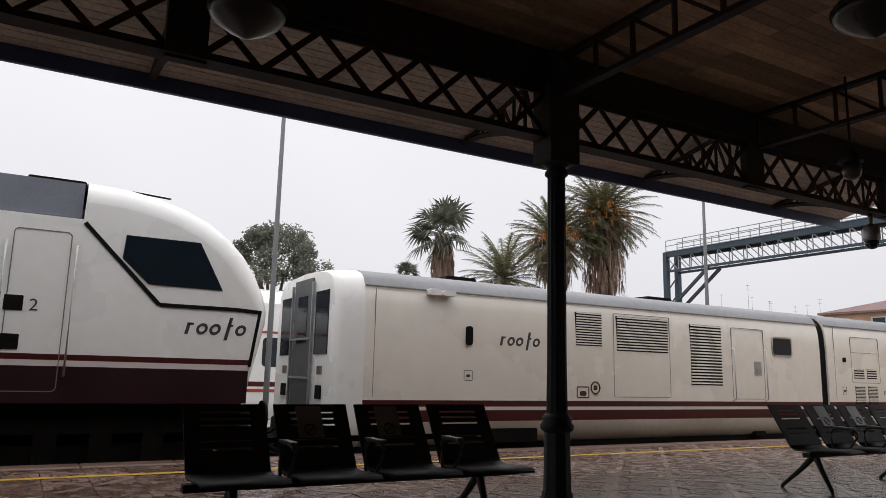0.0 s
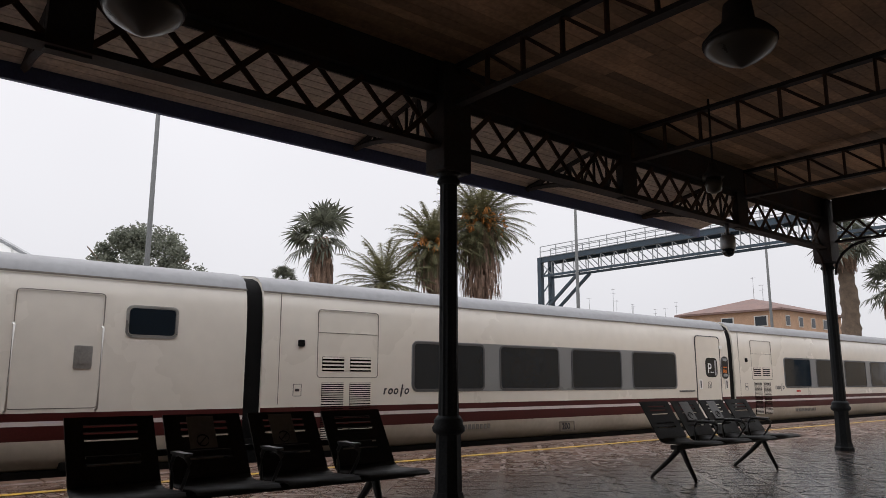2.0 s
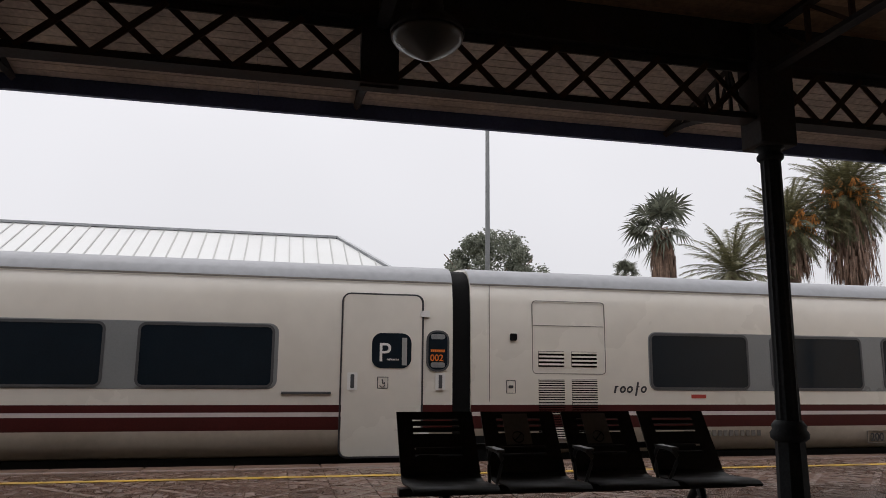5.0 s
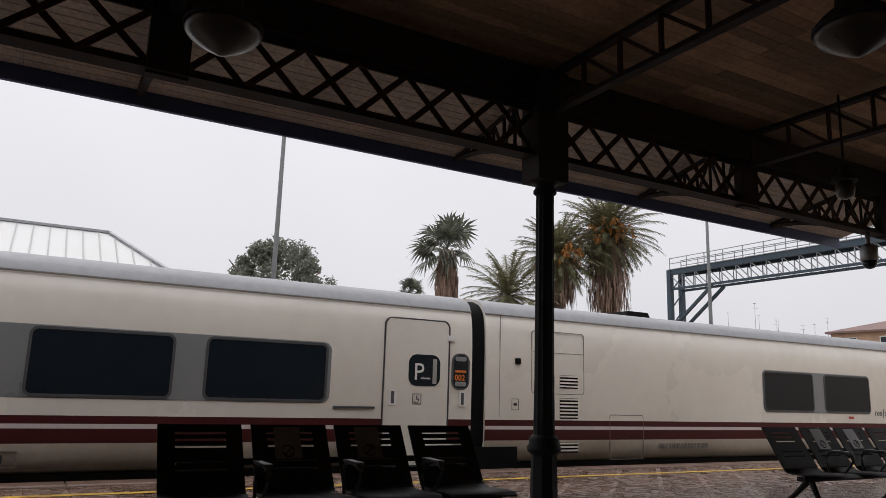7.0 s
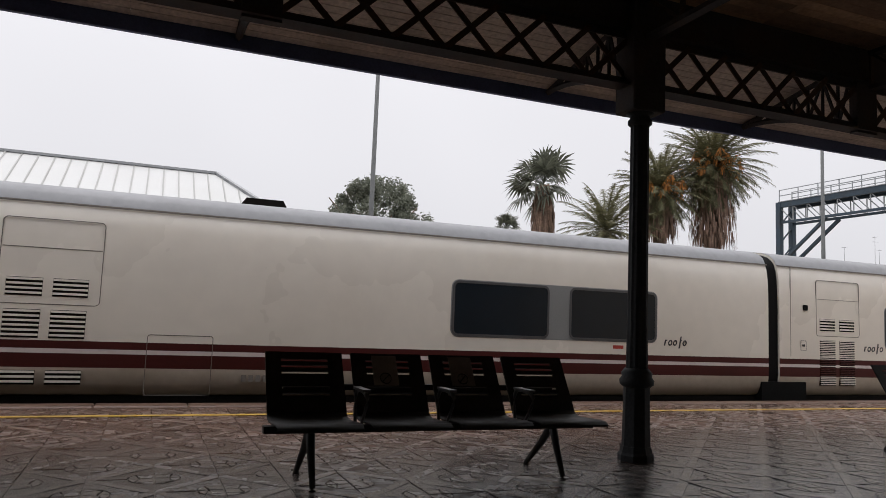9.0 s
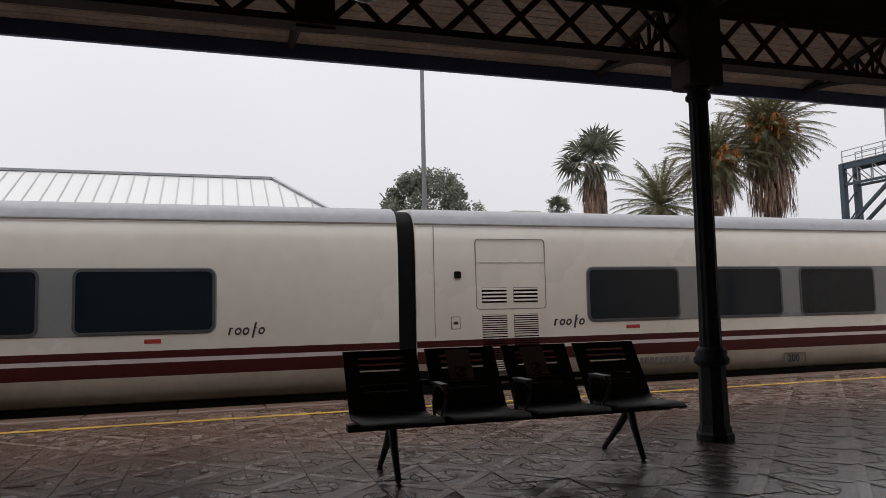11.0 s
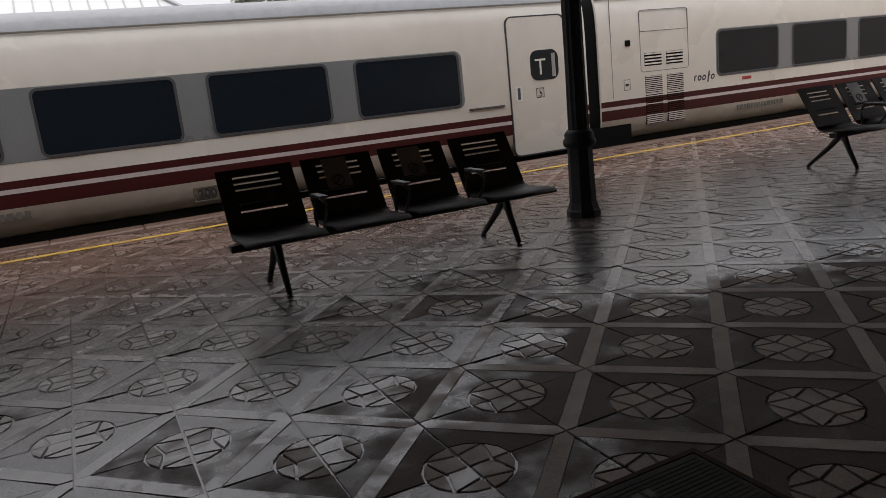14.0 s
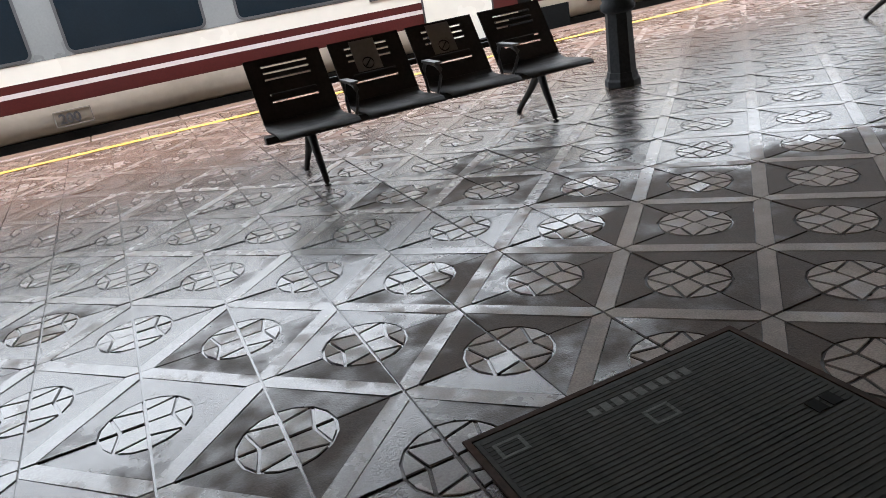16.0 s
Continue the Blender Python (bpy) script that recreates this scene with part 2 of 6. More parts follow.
M = {
    "tile": tile_material("cement_tile_grey_brown", (0.068, 0.051, 0.040), (0.036, 0.032, 0.031)),
    "band": tile_material("cement_tile_pale_band", (0.28, 0.243, 0.215), (0.16, 0.152, 0.147), relief=0.3, shift=3.7),
    "joint": tile_material("tile_joint_grime", (0.03, 0.027, 0.024), (0.03, 0.029, 0.029), 0.8, relief=0.2, soak=0.3),
    "yellow": material("yellow_road_paint", (0.50, 0.31, 0.025), 0.55, var=0.25, scale=6, dirt=(0.16, 0.085, 0.045), dirt_amount=0.7),
    "edge_stone": material("platform_edge_stone", (0.125, 0.073, 0.052), 0.4, var=0.3, scale=4, bump=0.3),
    "concrete": material("concrete", (0.25, 0.235, 0.21), 0.8, var=0.25, scale=1.5, bump=0.4, dirt=(0.08, 0.06, 0.045)),
    "ballast": material("ballast_stone", (0.11, 0.095, 0.08), 0.85, var=0.5, scale=14, fine=60, bump=1.0, dirt=(0.10, 0.05, 0.03)),
    "earth": material("earth_ground", (0.16, 0.13, 0.10), 0.9, var=0.3, scale=0.3, bump=0.4),
    "sleeper": material("concrete_sleeper", (0.2, 0.17, 0.14), 0.8, var=0.25, bump=0.3),
    "rail": material("rusty_rail_steel", (0.12, 0.07, 0.045), 0.5, 0.6, var=0.3, scale=8),
    "iron": material("dark_painted_iron", (0.038, 0.036, 0.038), 0.7, 0.0, spec=0.2, var=0.35, scale=4, dirt=(0.07, 0.035, 0.02), dirt_amount=0.5, bump=0.12),
    "iron_rust": material("brown_painted_iron", (0.06, 0.036, 0.026), 0.65, 0.0, spec=0.25, var=0.35, scale=5, dirt=(0.09, 0.035, 0.02)),
    "column": material("dark_green_black_iron", (0.026, 0.029, 0.032), 0.62, 0.0, var=0.3, scale=5, bump=0.1, spec=0.15),
    "fascia": material("blue_grey_sheet_metal", (0.10, 0.13, 0.26), 0.6, 0.0, var=0.25, scale=2),
    "soffit": material("weathered_soffit_board", (0.70, 0.62, 0.54), 0.7, var=0.3, scale=2.2, fine=25, bump=0.2, dirt=(0.3, 0.24, 0.19), island=True),
    "ceiling": material("brown_plank_ceiling", (0.37, 0.235, 0.14), 0.7, var=0.3, scale=2, fine=22, bump=0.2, island=True),
    "roof_sheet": material("grey_roof_sheet", (0.3, 0.3, 0.31), 0.5, 0.2, var=0.2),
    "plaster": material("ochre_wall_plaster", (0.42, 0.33, 0.22), 0.85, var=0.15, scale=1.2, bump=0.2),
    "bench": material("black_powder_coated_steel", (0.024, 0.022, 0.021), 0.55, 0.0, var=0.3, scale=9, bump=0.05, spec=0.15),
    "bench_grey": material("grey_cast_aluminium", (0.1, 0.1, 0.1), 0.38, 0.6, var=0.2, scale=10),
    "sticker": material("translucent_grey_sticker", (0.17, 0.162, 0.152), 0.35, var=0.15),
    "black": material("black_rubber", (0.007, 0.007, 0.007), 0.75, var=0.3, scale=8, spec=0.08),
    "train": material("cream_white_coach_paint", (0.78, 0.732, 0.652), 0.26, var=0.035, scale=0.5, fine=4, dirt=(0.50, 0.43, 0.34), dirt_amount=0.24, coat=0.5),
    "loco_white": material("white_loco_paint", (0.82, 0.82, 0.79), 0.28, var=0.03, scale=0.8, fine=6, dirt=(0.62, 0.58, 0.5), dirt_amount=0.22, coat=0.3),
    # grime, plus a base darkened for the shade low on the coach side
    "train_low": material("grimy_shaded_lower_coach_paint", (0.52, 0.45, 0.37), 0.55, var=0.1, scale=0.9, fine=9, dirt=(0.26, 0.2, 0.14), dirt_amount=0.55, spec=0.25),
    "train_roof": material("grey_coach_roof", (0.235, 0.24, 0.25), 0.5, var=0.12, scale=0.9, fine=8, dirt=(0.16, 0.155, 0.15), dirt_amount=0.4),
    "stripe": material("dark_red_stripe", (0.066, 0.011, 0.010), 0.45, var=0.15, scale=1.2, dirt=(0.04, 0.014, 0.012), spec=0.25),
    "stripe_light": material("pale_pink_grey_stripe", (0.62, 0.55, 0.53), 0.35, var=0.06, scale=1.5),
    "glass_dark": material("dark_tinted_glass", (0.010, 0.016, 0.023), 0.06, var=0.1, spec=0.45),
    "win_grey": material("grey_window_band_paint", (0.22, 0.226, 0.228), 0.35, var=0.08, scale=1.5, coat=0.2),
    "gasket": material("grey_window_gasket", (0.07, 0.07, 0.073), 0.55, var=0.1),
    "seam": material("dark_panel_seam", (0.17, 0.15, 0.13), 0.7, var=0.2),
    # black grimy running gear; also the painted shade in vents, recesses and gaps
    "under": material("black_underframe_grime_and_shade", (0.008, 0.007, 0.006), 0.8, var=0.5, scale=5, dirt=(0.02, 0.013, 0.01), spec=0.08),
    "loco_low": material("dark_maroon_loco_skirt", (0.022, 0.006, 0.008), 0.55, spec=0.2, var=0.2, scale=2),
    "loco_grey": material("blue_grey_roof_shroud", (0.17, 0.185, 0.22), 0.5, var=0.15, scale=2, dirt=(0.08, 0.08, 0.09)),
    "letter": material("dark_grey_lettering", (0.045, 0.042, 0.045), 0.5, var=0.1),
    "letter_dim": material("grey_lettering", (0.33, 0.32, 0.31), 0.5, var=0.1),
    "letter_pale": material("pale_lettering", (0.75, 0.73, 0.7), 0.5, var=0.05),
    "red_mark": material("red_marking", (0.4, 0.045, 0.03), 0.5, var=0.1),
    "orange_led": material("orange_display", (0.75, 0.2, 0.03), 0.4, var=0.1),
    "mast": material("dull_grey_mast_paint", (0.13, 0.135, 0.135), 0.6, 0.1, var=0.2, scale=3),
    "steel": material("galvanised_steel", (0.33, 0.34, 0.35), 0.45, 0.7, var=0.2, scale=6),
    "chrome": material("worn_metal_handle", (0.45, 0.44, 0.42), 0.35, 0.6, var=0.15),
    "gantry": material("blue_green_painted_steel", (0.035, 0.06, 0.085), 0.5, 0.1, var=0.25, scale=3, dirt=(0.06, 0.05, 0.04)),
    "gantry_pale": material("pale_galvanised_truss", (0.32, 0.34, 0.35), 0.5, 0.4, var=0.2),
    "white_roof": material("white_corrugated_sheet", (0.55, 0.555, 0.545), 0.5, var=0.06, scale=1.2, dirt=(0.5, 0.5, 0.47), dirt_amount=0.35),
    "roof_rib": material("darker_sheet_rib", (0.36, 0.36, 0.345), 0.5, var=0.1),
    "lampglass": material("milky_lamp_glass", (0.075, 0.066, 0.056), 0.35, var=0.06, scale=6, coat=0.15),
    "brick": material("orange_brick_wall", (0.46, 0.30, 0.20), 0.85, var=0.2, scale=0.8, fine=6, dirt=(0.35, 0.2, 0.12)),
    "rooftile": material("faded_red_roof_tile", (0.19, 0.125, 0.11), 0.85, var=0.25, scale=0.6, fine=5),
    "far_white": material("pale_house_render", (0.62, 0.6, 0.57), 0.85, var=0.1, scale=0.3),
    "trunk": material("palm_trunk_bark", (0.15, 0.11, 0.08), 0.9, var=0.4, scale=3, bump=0.6),
    "skirt": material("dry_palm_skirt", (0.25, 0.165, 0.122), 0.9, var=0.4, scale=2, fine=12, island=True),
    "frond": material("palm_frond_green", (0.13, 0.14, 0.105), 0.55, var=0.3, scale=2, island=True, thin=0.35),
    "frond_dark": material("date_palm_frond", (0.15, 0.145, 0.075), 0.55, var=0.3, scale=2, island=True, thin=0.3),
    "fruit": material("orange_date_stalks", (0.55, 0.23, 0.05), 0.6, var=0.3, scale=3, island=True),
    # leaf base lightened to carry the haze of the distance
    "leaf": material("hazed_leaf_green", (0.19, 0.205, 0.16), 0.6, var=0.3, scale=1.5, island=True, thin=0.5),
    "cover_mark": material("worn_iron_marking", (0.055, 0.057, 0.05), 0.6, 0.0, var=0.4, scale=25, fine=90, bump=0.2, spec=0.3),
    "cover_frame": material("rusty_cover_frame", (0.032, 0.018, 0.013), 0.8, 0.0, var=0.4, scale=9, bump=0.3, spec=0.15),
    "iron_cover": material("cast_iron_cover", (0.021, 0.023, 0.019), 0.75, 0.0, var=0.5, scale=7, bump=0.4, dirt=(0.045, 0.04, 0.03), spec=0.25),
}


# ---------------------------------------------------------------- mesh helpers
def box(bm, x0, x1, y0, y1, z0, z1, mat=0, m=None):
    vs = [bm.verts.new((m @ Vector(p)) if m else p) for p in
          ((x0, y0, z0), (x1, y0, z0), (x1, y1, z0), (x0, y1, z0), (x0, y0, z1), (x1, y0, z1), (x1, y1, z1), (x0, y1, z1))]
    for f in ((0, 3, 2, 1), (4, 5, 6, 7), (0, 1, 5, 4), (1, 2, 6, 5), (2, 3, 7, 6), (3, 0, 4, 7)):
        bm.faces.new([vs[i] for i in f]).material_index = mat
    return vs


def bar(bm, a, b, w, h=None, mat=0):
    """A rectangular bar from a to b."""
    a, b = Vector(a), Vector(b)
    d = b - a
    m = Matrix.Translation(a) @ d.to_track_quat("X", "Z").to_matrix().to_4x4()
    h = h or w
    box(bm, 0, d.length, -w / 2, w / 2, -h / 2, h / 2, mat, m)


def tube(bm, pts, radii, n=10, mat=0, cap=True, smooth=True):
    """A round tube through points with a radius at each."""
    pts = [Vector(p) for p in pts]
    rings = []
    for i, p in enumerate(pts):
        d = (pts[min(i + 1, len(pts) - 1)] - pts[max(i - 1, 0)]).normalized()
        side = d.cross(Vector((0, 0, 1)))
        if side.length < 0.01:
            side = d.cross(Vector((0, 1, 0)))
        side.normalize()
        up = side.cross(d)
        rings.append([bm.verts.new(p + (side * math.cos(2 * math.pi * k / n) + up * math.sin(2 * math.pi * k / n)) * radii[i]) for k in range(n)])
    for r0, r1 in zip(rings, rings[1:]):
        for k in range(n):
            f = bm.faces.new((r0[k], r0[(k + 1) % n], r1[(k + 1) % n], r1[k]))
            f.material_index, f.smooth = mat, smooth
    if cap:
        for r in (rings[0], rings[-1]):
            bm.faces.new(r).material_index = mat


def lathe(bm, prof, n=16, at=(0, 0, 0), mat=0, smooth=True):
    """Turned shape: prof is (radius, z) from bottom to top."""
    rings = [[bm.verts.new((at[0] + r * math.cos(2 * math.pi * k / n), at[1] + r * math.sin(2 * math.pi * k / n), at[2] + z)) for k in range(n)] for r, z in prof]
    for r0, r1 in zip(rings, rings[1:]):
        for k in range(n):
            f = bm.faces.new((r0[k], r0[(k + 1) % n], r1[(k + 1) % n], r1[k]))
            f.material_index, f.smooth = mat, smooth
    for r in (rings[0], rings[-1]):
        bm.faces.new(r).material_index = mat


def rounded(x0, x1, z0, z1, r, n=5):
    """Outline of a rounded rectangle in x and z, anticlockwise."""
    out = []
    for cx, cz, a in ((x1 - r, z0 + r, -90), (x1 - r, z1 - r, 0), (x0 + r, z1 - r, 90), (x0 + r, z0 + r, 180)):
        for k in range(n + 1):
            t = radians(a + 90 * k / n)
            out.append((cx + r * math.cos(t), cz + r * math.sin(t)))
    return out


def slab(bm, outline, y0, y1, mat=0, shape=None):
    """Prism of an x-z outline between y0 (front) and y1 (back). shape(x, y, z) may bend it."""
    f = shape or (lambda x, y, z: (x, y, z))
    a = [bm.verts.new(f(x, y0, z)) for x, z in outline]
    b = [bm.verts.new(f(x, y1, z)) for x, z in outline]
    bm.faces.new(a).material_index = mat
    bm.faces.new(b[::-1]).material_index = mat
    for i in range(len(a)):
        j = (i + 1) % len(a)
        bm.faces.new((a[j], a[i], b[i], b[j])).material_index = mat


def mesh(name, bm, mats):
    bmesh.ops.recalc_face_normals(bm, faces=bm.faces)
    me = bpy.data.meshes.new(name)
    bm.to_mesh(me)
    bm.free()
    for mm in mats if isinstance(mats, (list, tuple)) else [mats]:
        me.materials.append(mm)
    return me


def part(name, bm, mat, parent, label=""):
    ob = new(name, mesh(name, bm, mat))
    ob.parent = parent
    if label:
        ob["label"] = label
    return ob


def thing(name, label, category, group="", at=(0, 0, 0), kind=""):
    ob = new(name)
    ob.location = at
    return tagged(ob, label, category, group, kind)


def structure(name, bm, mat, label, category="structure"):
    return tagged(new(name, mesh(name, bm, mat)), label, category, kind="structure")


# ---------------------------------------------------------------- ground and tracks
RAIL = -0.72  # top of the rails below the platform
TRACK_Y = 9.41
EDGE = 7.33


def make_ground():
    bm = bmesh.new()
    box(bm, -900, 900, -900, 1500, -2.2, RAIL - 0.36)
    structure("ground", bm, M["earth"], "bare brown earth round the railway yard", "ground")
    for k, (y0, y1) in enumerate(((EDGE + 0.12, 15.35), (23.25, 34.0))):
        bm = bmesh.new()
        rnd = random.Random(5 + k)
        nx, ny = 220, 16
        rows = []
        for i in range(nx + 1):
            x = -45 + 105 * i / nx
            rows.append([bm.verts.new((x, y0 + (y1 - y0) * j / ny, RAIL - 0.2 + rnd.uniform(-0.03, 0.03))) for j in range(ny + 1)])
        for i in range(nx):
            for j in range(ny):
                bm.faces.new((rows[i][j], rows[i + 1][j], rows[i + 1][j + 1], rows[i][j + 1]))
        tagged(new("ballast_bed", mesh("ballast_bed", bm, M["ballast"])), "grey-brown stone ballast under the tracks", "ballast", kind="stuff")


def make_track(yc):
    t = thing("railway_track", "rusty steel rails on concrete sleepers in ballast", "railway track", "tracks of the station")
    for s in (-0.834, 0.834):
        bm = bmesh.new()
        for w, z0, z1 in ((0.07, -0.04, 0), (0.018, -0.13, -0.04), (0.14, -0.15, -0.13)):
            box(bm, -45, 60, yc + s - w / 2, yc + s + w / 2, RAIL + z0, RAIL + z1)
        part("rail", bm, M["rail"], t)
    bm = bmesh.new()
    box(bm, -0.13, 0.13, -1.3, 1.3, RAIL - 0.24, RAIL - 0.155)
    me = mesh("sleeper", bm, M["sleeper"])
    for i in range(120):
        o = new("sleeper", me)
        o.location = (-14 + 0.6 * i * 0.62, yc, 0)
        o.parent = t


make_ground()
for yc in (TRACK_Y, 13.4, 25.2):
    make_track(yc)

# ---------------------------------------------------------------- platform
TS = 0.4


def make_platform():
    bm = bmesh.new()
    box(bm, -40, 60, -3.9, EDGE - 0.32, -1.0, -0.008)
    structure("platform", bm, M["joint"], "station platform body under the paving", "platform")
    # edge stones
    holder = thing("platform_edge", "worn stone coping along the platform edge", "platform edge", kind="structure")
    bm = bmesh.new()
    box(bm, 0.004, 0.996, EDGE - 0.32, EDGE, -0.16, 0.0)
    bmesh.ops.bevel(bm, geom=[e for e in bm.edges], offset=0.012, segments=1, affect="EDGES")
    me = mesh("edge_stone", bm, M["edge_stone"])
    for i in range(-20, 40):
        o = new("edge_stone", me)
        o.location = (i, 0, 0)
        o.parent = holder
    bm = bmesh.new()
    box(bm, -40, 60, EDGE - 0.10, EDGE - 0.02, -1.05, -0.165)
    structure("platform_wall", bm, M["concrete"], "grimy concrete face of the platform", "wall")
    bm = bmesh.new()
    box(bm, -40, 60, 6.16, 6.27, 0.0005, 0.004)
    structure("safety_line", bm, M["yellow"], "worn yellow safety line painted on the paving", "safety line")


def tile_data():
    """One paving tile, nodes of the pale bands at two corners, quarter rosettes at the two others."""
    s, g, w, r = TS, 0.0045, 0.034, 0.158
    V, F, MI = [], [], []

    def piece(poly, top, mi, base=-0.02, lift=0.0):
        """lift tips the top of a field, high towards one end of the diagonal."""
        n, k = len(poly), len(V)
        V.extend([(x, y, top + lift * ((x + y) / s - 1)) for x, y in poly])
        V.extend([(x, y, base) for x, y in poly])
        F.append(tuple(range(k, k + n)))
        MI.append(mi)
        for i in range(n):
            j = (i + 1) % n
            F.append((k + j, k + i, k + n + i, k + n + j))
            MI.append(mi)

    a, b = g, s - g
    d = w * math.sqrt(2)
    q = 0.004
    # band from (0,0) to (s,s)
    piece([(a, a), (a + d, a), (b, b - d), (b, b), (b - d, b), (a, a + d)], -0.0005, 1)
    # below-right half: corner (s,0) carries the quarter rosette
    for flip in (False, True):
        def P(u, v):
            # u runs from the rosette corner along one joint, v along the other
            x, y = s - u, v
            return (y, x) if flip else (x, y)

        def put(poly, top, mi, lift=0.0):
            pts = [P(u, v) for u, v in poly]
            area = sum(p[0] * o[1] - o[0] * p[1] for p, o in zip(pts, pts[1:] + pts[:1]))
            piece(pts if area > 0 else pts[::-1], top, mi, lift=lift)

        arc = [(max(g, (r + 0.008) * math.cos(radians(t))), max(g, (r + 0.008) * math.sin(radians(t)))) for t in (0, 22.5, 45, 67.5, 90)]
        lim = s - d - q - g
        put([(lim - 0.0, g), *arc, (g, lim)], -0.0028, 0, 0.0022 if flip else -0.0022)
        # rosette: a kite towards the corner and two outer pieces, split by grooves
        ri, e, j = r - 0.003, 0.0056, 0.0068
        k, h = 0.52 * r, 0.68 * r
        put([(j, j), (k, j), (h, h), (j, k)], -0.001, 1)
        arc1 = [(ri * math.cos(radians(t)), ri * math.sin(radians(t))) for t in (0, 20, 40)]
        put([(k + 2.4 * e, j), (ri, j), arc1[1], arc1[2]], -0.001, 1)
        put([(j, k + 2.4 * e), (arc1[2][1], arc1[2][0]), (arc1[1][1], arc1[1][0]), (j, ri)], -0.001, 1)
    return V, F, MI


def make_tiles():
    V, F, MI = tile_data()
    mats = [M["tile"], M["band"]]
    me = bpy.data.meshes.new("paving_tile")
    me.from_pydata(V, [], F)
    for p, mi in zip(me.polygons, MI):
        p.material_index = mi
    V2 = [(y, TS - x, z) for x, y, z in V]
    me2 = bpy.data.meshes.new("paving_tile_turned")
    me2.from_pydata(V2, [], F)
    for p, mi in zip(me2.polygons, MI):
        p.material_index = mi
    for mm in mats:
        me.materials.append(mm)
        me2.materials.append(mm)
    holder = thing("paving", "wet patterned cement paving tiles with pale bands and rosettes", "paving", kind="structure")
    rest_v, rest_f, rest_m = [], [], []
    rnd = random.Random(3)
    for i in range(-22, 62):
        for j in range(-9, 18):
            if (j + 1) * TS > EDGE - 0.32 + 0.01:
                continue
            even = (i + j) % 2 == 0
            dz = rnd.uniform(-0.0012, 0.0008)
            if -5 <= i < 10 and -2 <= j < 17 and not (0 <= i <= 2 and -4 <= j < 0):
                o = new("paving_tile", me if even else me2)
                o.matrix_basis = pose(i * TS, j * TS, dz, rnd.uniform(-0.35, 0.35), rnd.uniform(-0.35, 0.35), 0)
                o.parent = holder
            else:
                k = len(rest_v)
                rest_v.extend([(x + i * TS, y + j * TS, z + dz) for x, y, z in (V if even else V2)])
                rest_f.extend([tuple(q + k for q in f) for f in F])
                rest_m.extend(MI)
    me3 = bpy.data.meshes.new("paving_far")
    me3.from_pydata(rest_v, [], rest_f)
    me3.polygons.foreach_set("material_index", rest_m)
    for mm in mats:
        me3.materials.append(mm)
    o = new("outer_paving", me3)
    o.parent = holder
    tagged(o, kind="stuff")


make_platform()


def make_cover():
    t = thing("manhole_cover", "dark ribbed cast-iron service cover set in the paving", "manhole cover")
    x0, x1, y0, y1 = 0.06, 1.02, -1.62, -0.385
    bm = bmesh.new()
    for a in ((x0 - 0.025, x1 + 0.025, y1, y1 + 0.02), (x0 - 0.025, x1 + 0.025, y0 - 0.02, y0), (x0 - 0.025, x0 - 0.004, y0, y1), (x1 + 0.004, x1 + 0.025, y0, y1)):
        box(bm, *a, -0.02, 0.006)
    part("frame", bm, M["cover_frame"], t, "rust-dark frame round the cover")
    bm = bmesh.new()
    box(bm, x0, x1, y0, y1 - 0.003, -0.02, 0.004)
    part("plate", bm, M["iron_cover"], t)
    n = 64
    bm = bmesh.new()
    box(bm, x0 + 0.015, x1 - 0.015, -0.0062, 0.0062, 0.004, 0.0056)
    rib = mesh("rib", bm, M["iron_cover"])
    for k in range(n):
        o = new("rib", rib)
        o.location, o.parent = (0, y0 + 0.02 + (y1 - y0 - 0.045) * k / (n - 1), 0), t
    # worn raised writing, no longer legible
    bm = bmesh.new()
    for k in range(9):
        box(bm, 0.40 + 0.042 * k, 0.428 + 0.042 * k, -0.50, -0.46, 0.0045, 0.0065)
    part("lettering", bm, M["cover_mark"], t, "worn pale raised lettering")
    for cx, cy in ((0.14, -0.47), (0.56, -0.60)):
        bm = bmesh.new()
        for a in ((cx - 0.045, cx + 0.045, cy + 0.025, cy + 0.035), (cx - 0.045, cx + 0.045, cy - 0.035, cy - 0.025), (cx - 0.045, cx - 0.033, cy - 0.025, cy + 0.025), (cx + 0.033, cx + 0.045, cy - 0.025, cy + 0.025)):
            box(bm, *a, 0.0045, 0.0066)
        part("badge", bm, M["cover_mark"], t, "worn pale raised badge")
    for cx in (0.90, 0.955):
        bm = bmesh.new()
        box(bm, cx - 0.02, cx + 0.02, -0.85, -0.80, 0.0065, 0.0085)
        part("lifting_slot", bm, M["black"], t, "black lifting slot")


make_cover()

# ---------------------------------------------------------------- canopy
GY = 3.14        # line of the columns and the lattice girder
ZB, ZT = 3.165, 3.60
CEIL = 4.02
END, EAVES_END = 11.55, 10.4   # where the canopy and its eaves stop
NODES = (-2.93, 0.07, 3.33, 6.08, 8.7, 11.4)
COLS = (-2.93, 3.33, 11.4)
FY, FZ0, FZ1 = 4.8, 3.508, 3.645


